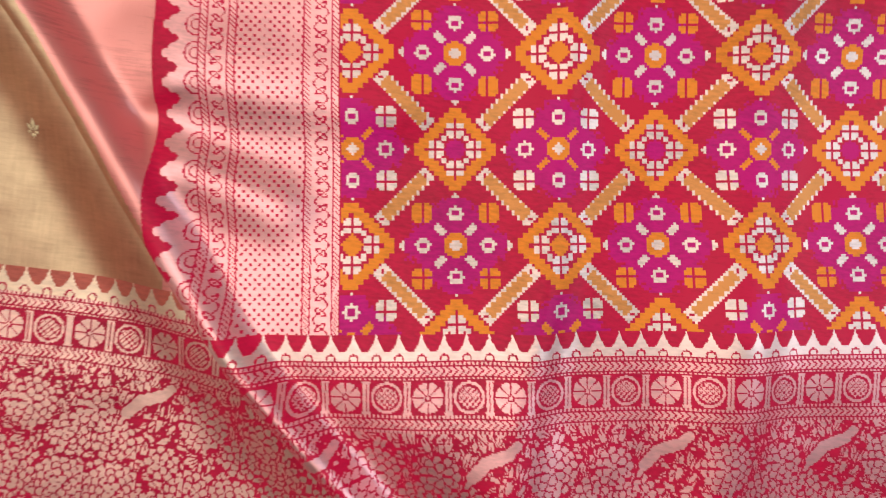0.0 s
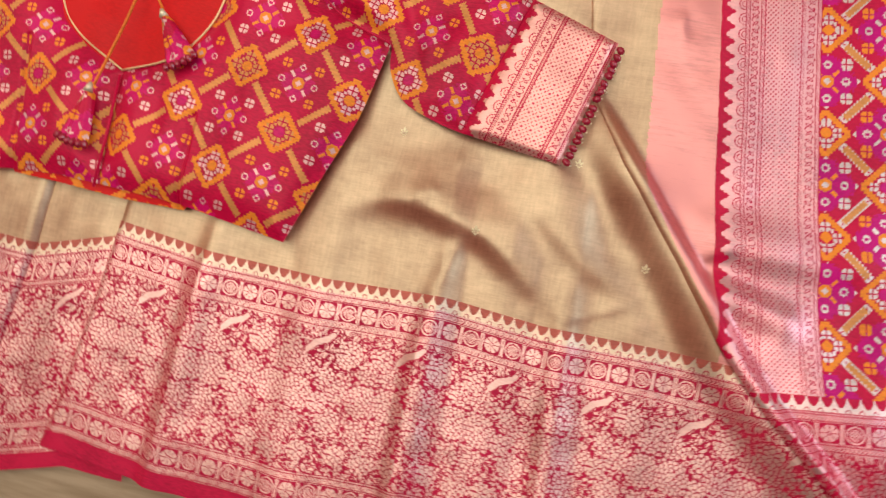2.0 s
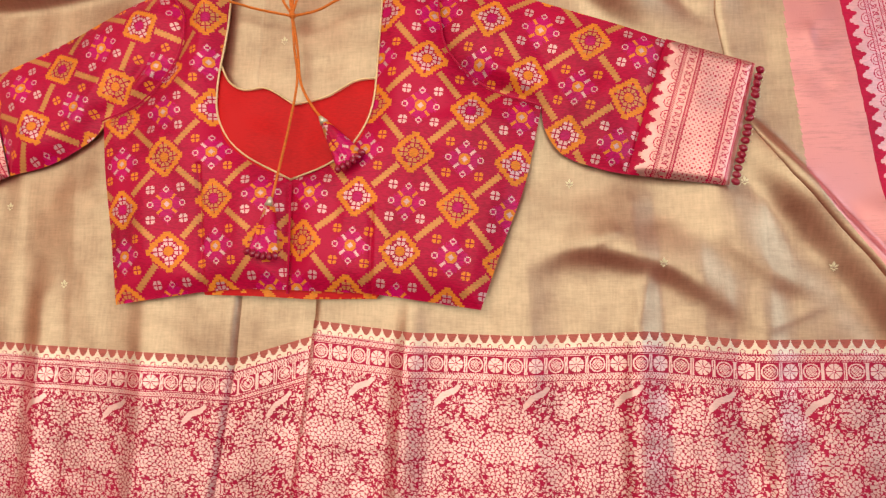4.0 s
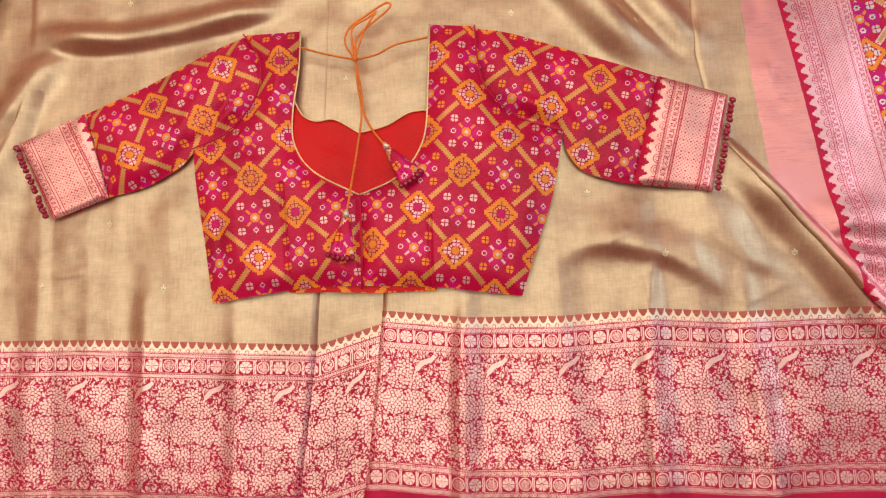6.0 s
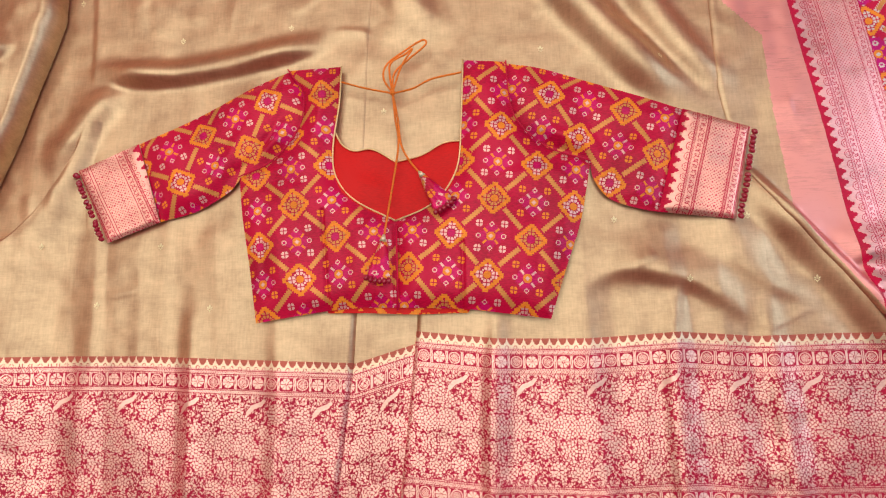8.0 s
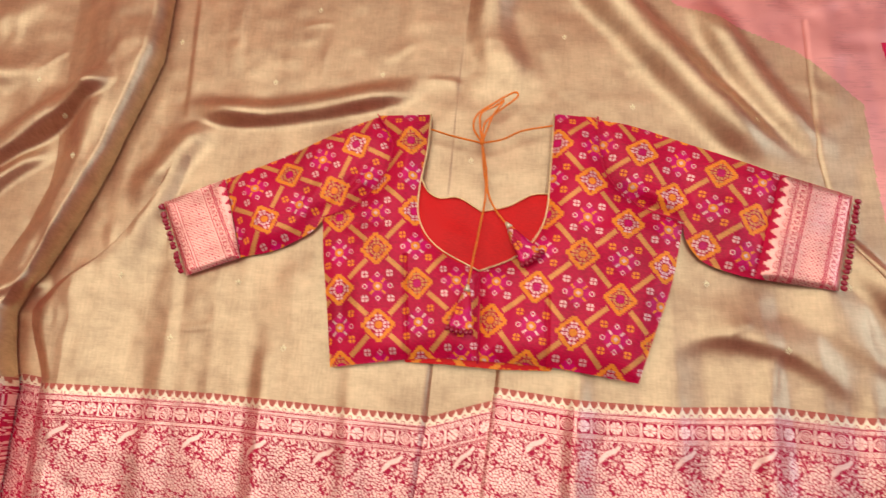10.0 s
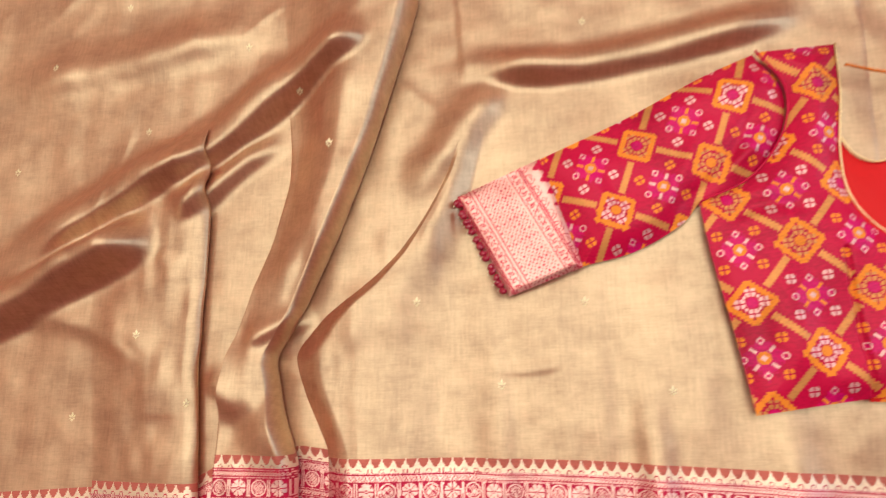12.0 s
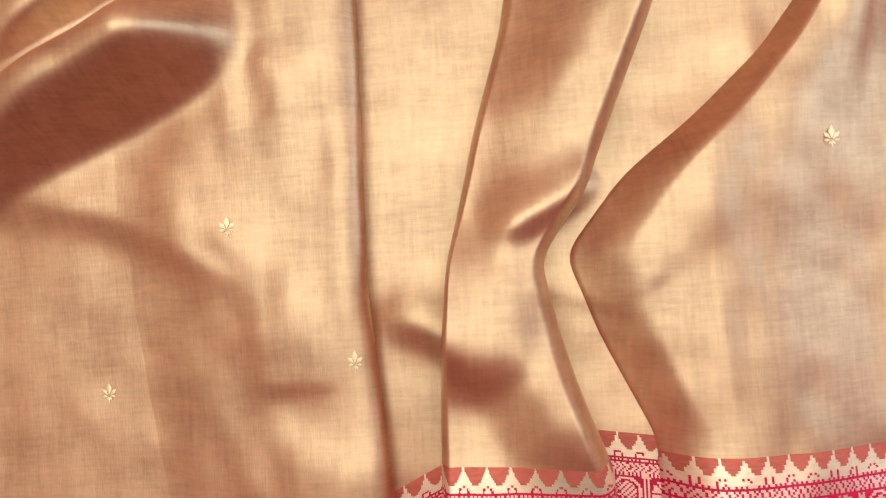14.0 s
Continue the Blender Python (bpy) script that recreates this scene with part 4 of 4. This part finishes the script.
def on_blouse(pts, up):
    p = np.array(pts)
    return [(x, y, z + up) for x, y, z in zip(p[:, 0], p[:, 1], under(p[:, 0], p[:, 1]))]


for line, up in ((NECK_L, 0.0025), (NECK_R, 0.003), (BACK, 0.001)):
    part("piping", tube(on_blouse(line, up), 0.0011), PIPING, blouse, "thin pale gold piping")
for line in (ARM_L, ARM_R):
    part("armhole_seam", tube(on_blouse(line, 0.0052), 0.0009), CRIMSON, blouse)
part("placket", tube(on_blouse([(-0.003, 0.13), (-0.002, 0.08), (-0.0015, 0.022)], 0.006), 0.0013), CRIMSON, blouse)


# beads along the cuffs
def drop_mesh():
    bm = bmesh.new()
    bmesh.ops.create_uvsphere(bm, u_segments=8, v_segments=6, radius=0.0030)
    for v in bm.verts:
        v.co.x *= 1.5
        v.co.yz = v.co.yz * (1.15 - 60 * max(0, -v.co.x))
    me = bpy.data.meshes.new("bead"); bm.to_mesh(me); bm.free()
    for f in me.polygons:
        f.use_smooth = len(me.polygons) < 0
    me.materials.append(BEAD)
    return me


def pearl_mesh():
    bm = bmesh.new()
    bmesh.ops.create_uvsphere(bm, u_segments=8, v_segments=6, radius=0.0010)
    me = bpy.data.meshes.new("pin"); bm.to_mesh(me); bm.free()
    me.materials.append(BRASS)
    return me


DROP, PIN = drop_mesh(), pearl_mesh()
rng = random.Random(6)
for cuff, a, b in ((cuff_left, (-0.436, 0.219), (-0.390, 0.122)), (cuff_right, (0.446, 0.241), (0.417, 0.127))):
    out = Vector((b[1] - a[1], a[0] - b[0], 0)).normalized()
    if out.x * (a[0] + b[0]) < 0:
        out = -out
    for i in range(18):
        f = (i + 0.5) / 18
        x, y = a[0] + (b[0] - a[0]) * f, a[1] + (b[1] - a[1]) * f
        z = 0.0195 - float(settle(x)) + rng.uniform(-0.001, 0.002)
        ang = math.atan2(out.y, out.x) + rng.uniform(-0.7, 0.7)
        m = Matrix.Translation((x, y, z)) @ Matrix.Rotation(ang, 4, "Z") @ Matrix.Rotation(rng.uniform(-0.3, 0.3), 4, "Y")
        for me, far in ((DROP, 0.0036), (PIN, 0.0082)):
            ob = new(me.name, me)
            ob.parent = cuff
            ob.matrix_world = m @ Matrix.Translation((far, 0, 0))

# drawstrings and tassels
KNOT = (-0.006, 0.304)


def cord(pts):
    line = smooth_line([(x, y, z + 0.005) for x, y, z in pts], 8)
    part("drawstring", tube([tuple(p) for p in line], 0.00135), CORD, blouse, "thin orange twisted drawstring")


cord([(-0.074, 0.323, 0.022), (-0.045, 0.314, 0.021), (*KNOT, 0.022)])
cord([(0.084, 0.328, 0.024), (0.045, 0.322, 0.021), (0.02, 0.310, 0.021), (*KNOT, 0.022)])
cord([(*KNOT, 0.023), (-0.018, 0.325, 0.022), (-0.014, 0.345, 0.021), (0.008, 0.362, 0.021), (0.033, 0.377, 0.021), (0.037, 0.370, 0.021), (0.012, 0.348, 0.022), (-0.004, 0.33, 0.024), (*KNOT, 0.024)])
cord([(*KNOT, 0.024), (-0.010, 0.330, 0.023), (-0.008, 0.347, 0.022), (0.010, 0.357, 0.023), (0.020, 0.364, 0.023), (0.006, 0.340, 0.025), (*KNOT, 0.025)])
cord([(*KNOT, 0.024), (-0.003, 0.27, 0.022), (0.001, 0.236, 0.021), (-0.005, 0.19, 0.022), (-0.011, 0.15, 0.026), (-0.016, 0.114, 0.031)])
cord([(*KNOT, 0.023), (0.000, 0.27, 0.021), (0.004, 0.236, 0.020), (0.014, 0.214, 0.020), (0.029, 0.194, 0.022)])
bm = bmesh.new()
bmesh.ops.create_uvsphere(bm, u_segments=10, v_segments=8, radius=0.0038, matrix=Matrix.Translation((*KNOT, 0.0285)))
part("knot", bm, CORD, blouse)


def tassel(top, tip, z0, z1):
    a, b = Vector((*top, z0)), Vector((*tip, z1))
    axis = (b - a).normalized()
    side = axis.cross(Vector((0, 0, 1))).normalized()
    up = side.cross(axis)
    n = (b - a).length
    bm = bmesh.new()
    q = axis.to_track_quat("Z", "Y").to_matrix().to_4x4()
    bmesh.ops.create_cone(bm, cap_ends=True, segments=12, radius1=0.0016, radius2=0.0046, depth=0.009, matrix=Matrix.Translation(a + axis * 0.002 + up * 0.0035) @ q)
    bmesh.ops.bevel(bm, geom=[e for e in bm.edges if e.calc_face_angle(0) > 0.8], offset=0.0005, segments=2, affect="EDGES")
    s, l = np.meshgrid(np.linspace(-1, 1, 24), np.linspace(0, 1, 36))
    wide = 0.004 + 0.011 * l ** 0.8
    zz = 0.007 * np.sqrt(np.clip(1 - s * s, 0, 1)) * (1 - 0.5 * l) + 0.001 * np.sin(s * 9) * l
    P = np.array(a)[None, None] + np.array(axis) * (0.006 + l[..., None] * (n - 0.006)) + np.array(side) * (s * wide)[..., None] + np.array(up) * (zz - 0.002)[..., None]
    idx = field_yarn((s * wide)[:-1, :-1] + 0.012, l[:-1, :-1] * 0.045 + 0.01)
    cone = sheet("tassel", P[..., 0], P[..., 1], P[..., 2], FIELD_FINE, idx, None, blouse, "brocade cone tassel with ruby beads")
    part("bell", bm, BRASS, cone, "small brass bell cap")
    for i in range(6):
        f = i / 5 * 2 - 1
        ob = new("bead", DROP)
        ob.parent = cone
        p = b + side * f * 0.014 + up * 0.001 + axis * 0.002 * (1 - f * f)
        ob.matrix_world = Matrix.Translation(p) @ Matrix.Rotation(math.atan2(axis.y, axis.x) + f * -0.5, 4, "Z")


tassel((-0.016, 0.112), (-0.024, 0.060), 0.037, 0.036)
tassel((0.029, 0.194), (0.060, 0.150), 0.028, 0.035)

# ---- floor planks, last ----
PLANK_W, PLANK_L = 0.118, 1.21
bm = bmesh.new()
box(bm, 0, PLANK_L - 0.0015, 0, PLANK_W - 0.0015, -0.012, 0)
bmesh.ops.bevel(bm, geom=[e for e in bm.edges if all(v.co.z > -0.001 for v in e.verts)], offset=0.0008, segments=1, affect="EDGES")
PLANK = bpy.data.meshes.new("plank"); bm.to_mesh(PLANK); bm.free()
PLANK.materials.append(WOOD)
for r in range(43):
    y = RY0 + r * PLANK_W - 0.03
    for c in range(6):
        x = RX0 - 0.9 + c * PLANK_L + (r * 0.43) % 0.9
        if x < RX1:
            ob = new("plank", PLANK)
            ob.parent = floor
            ob.location = (x, y, -0.001)
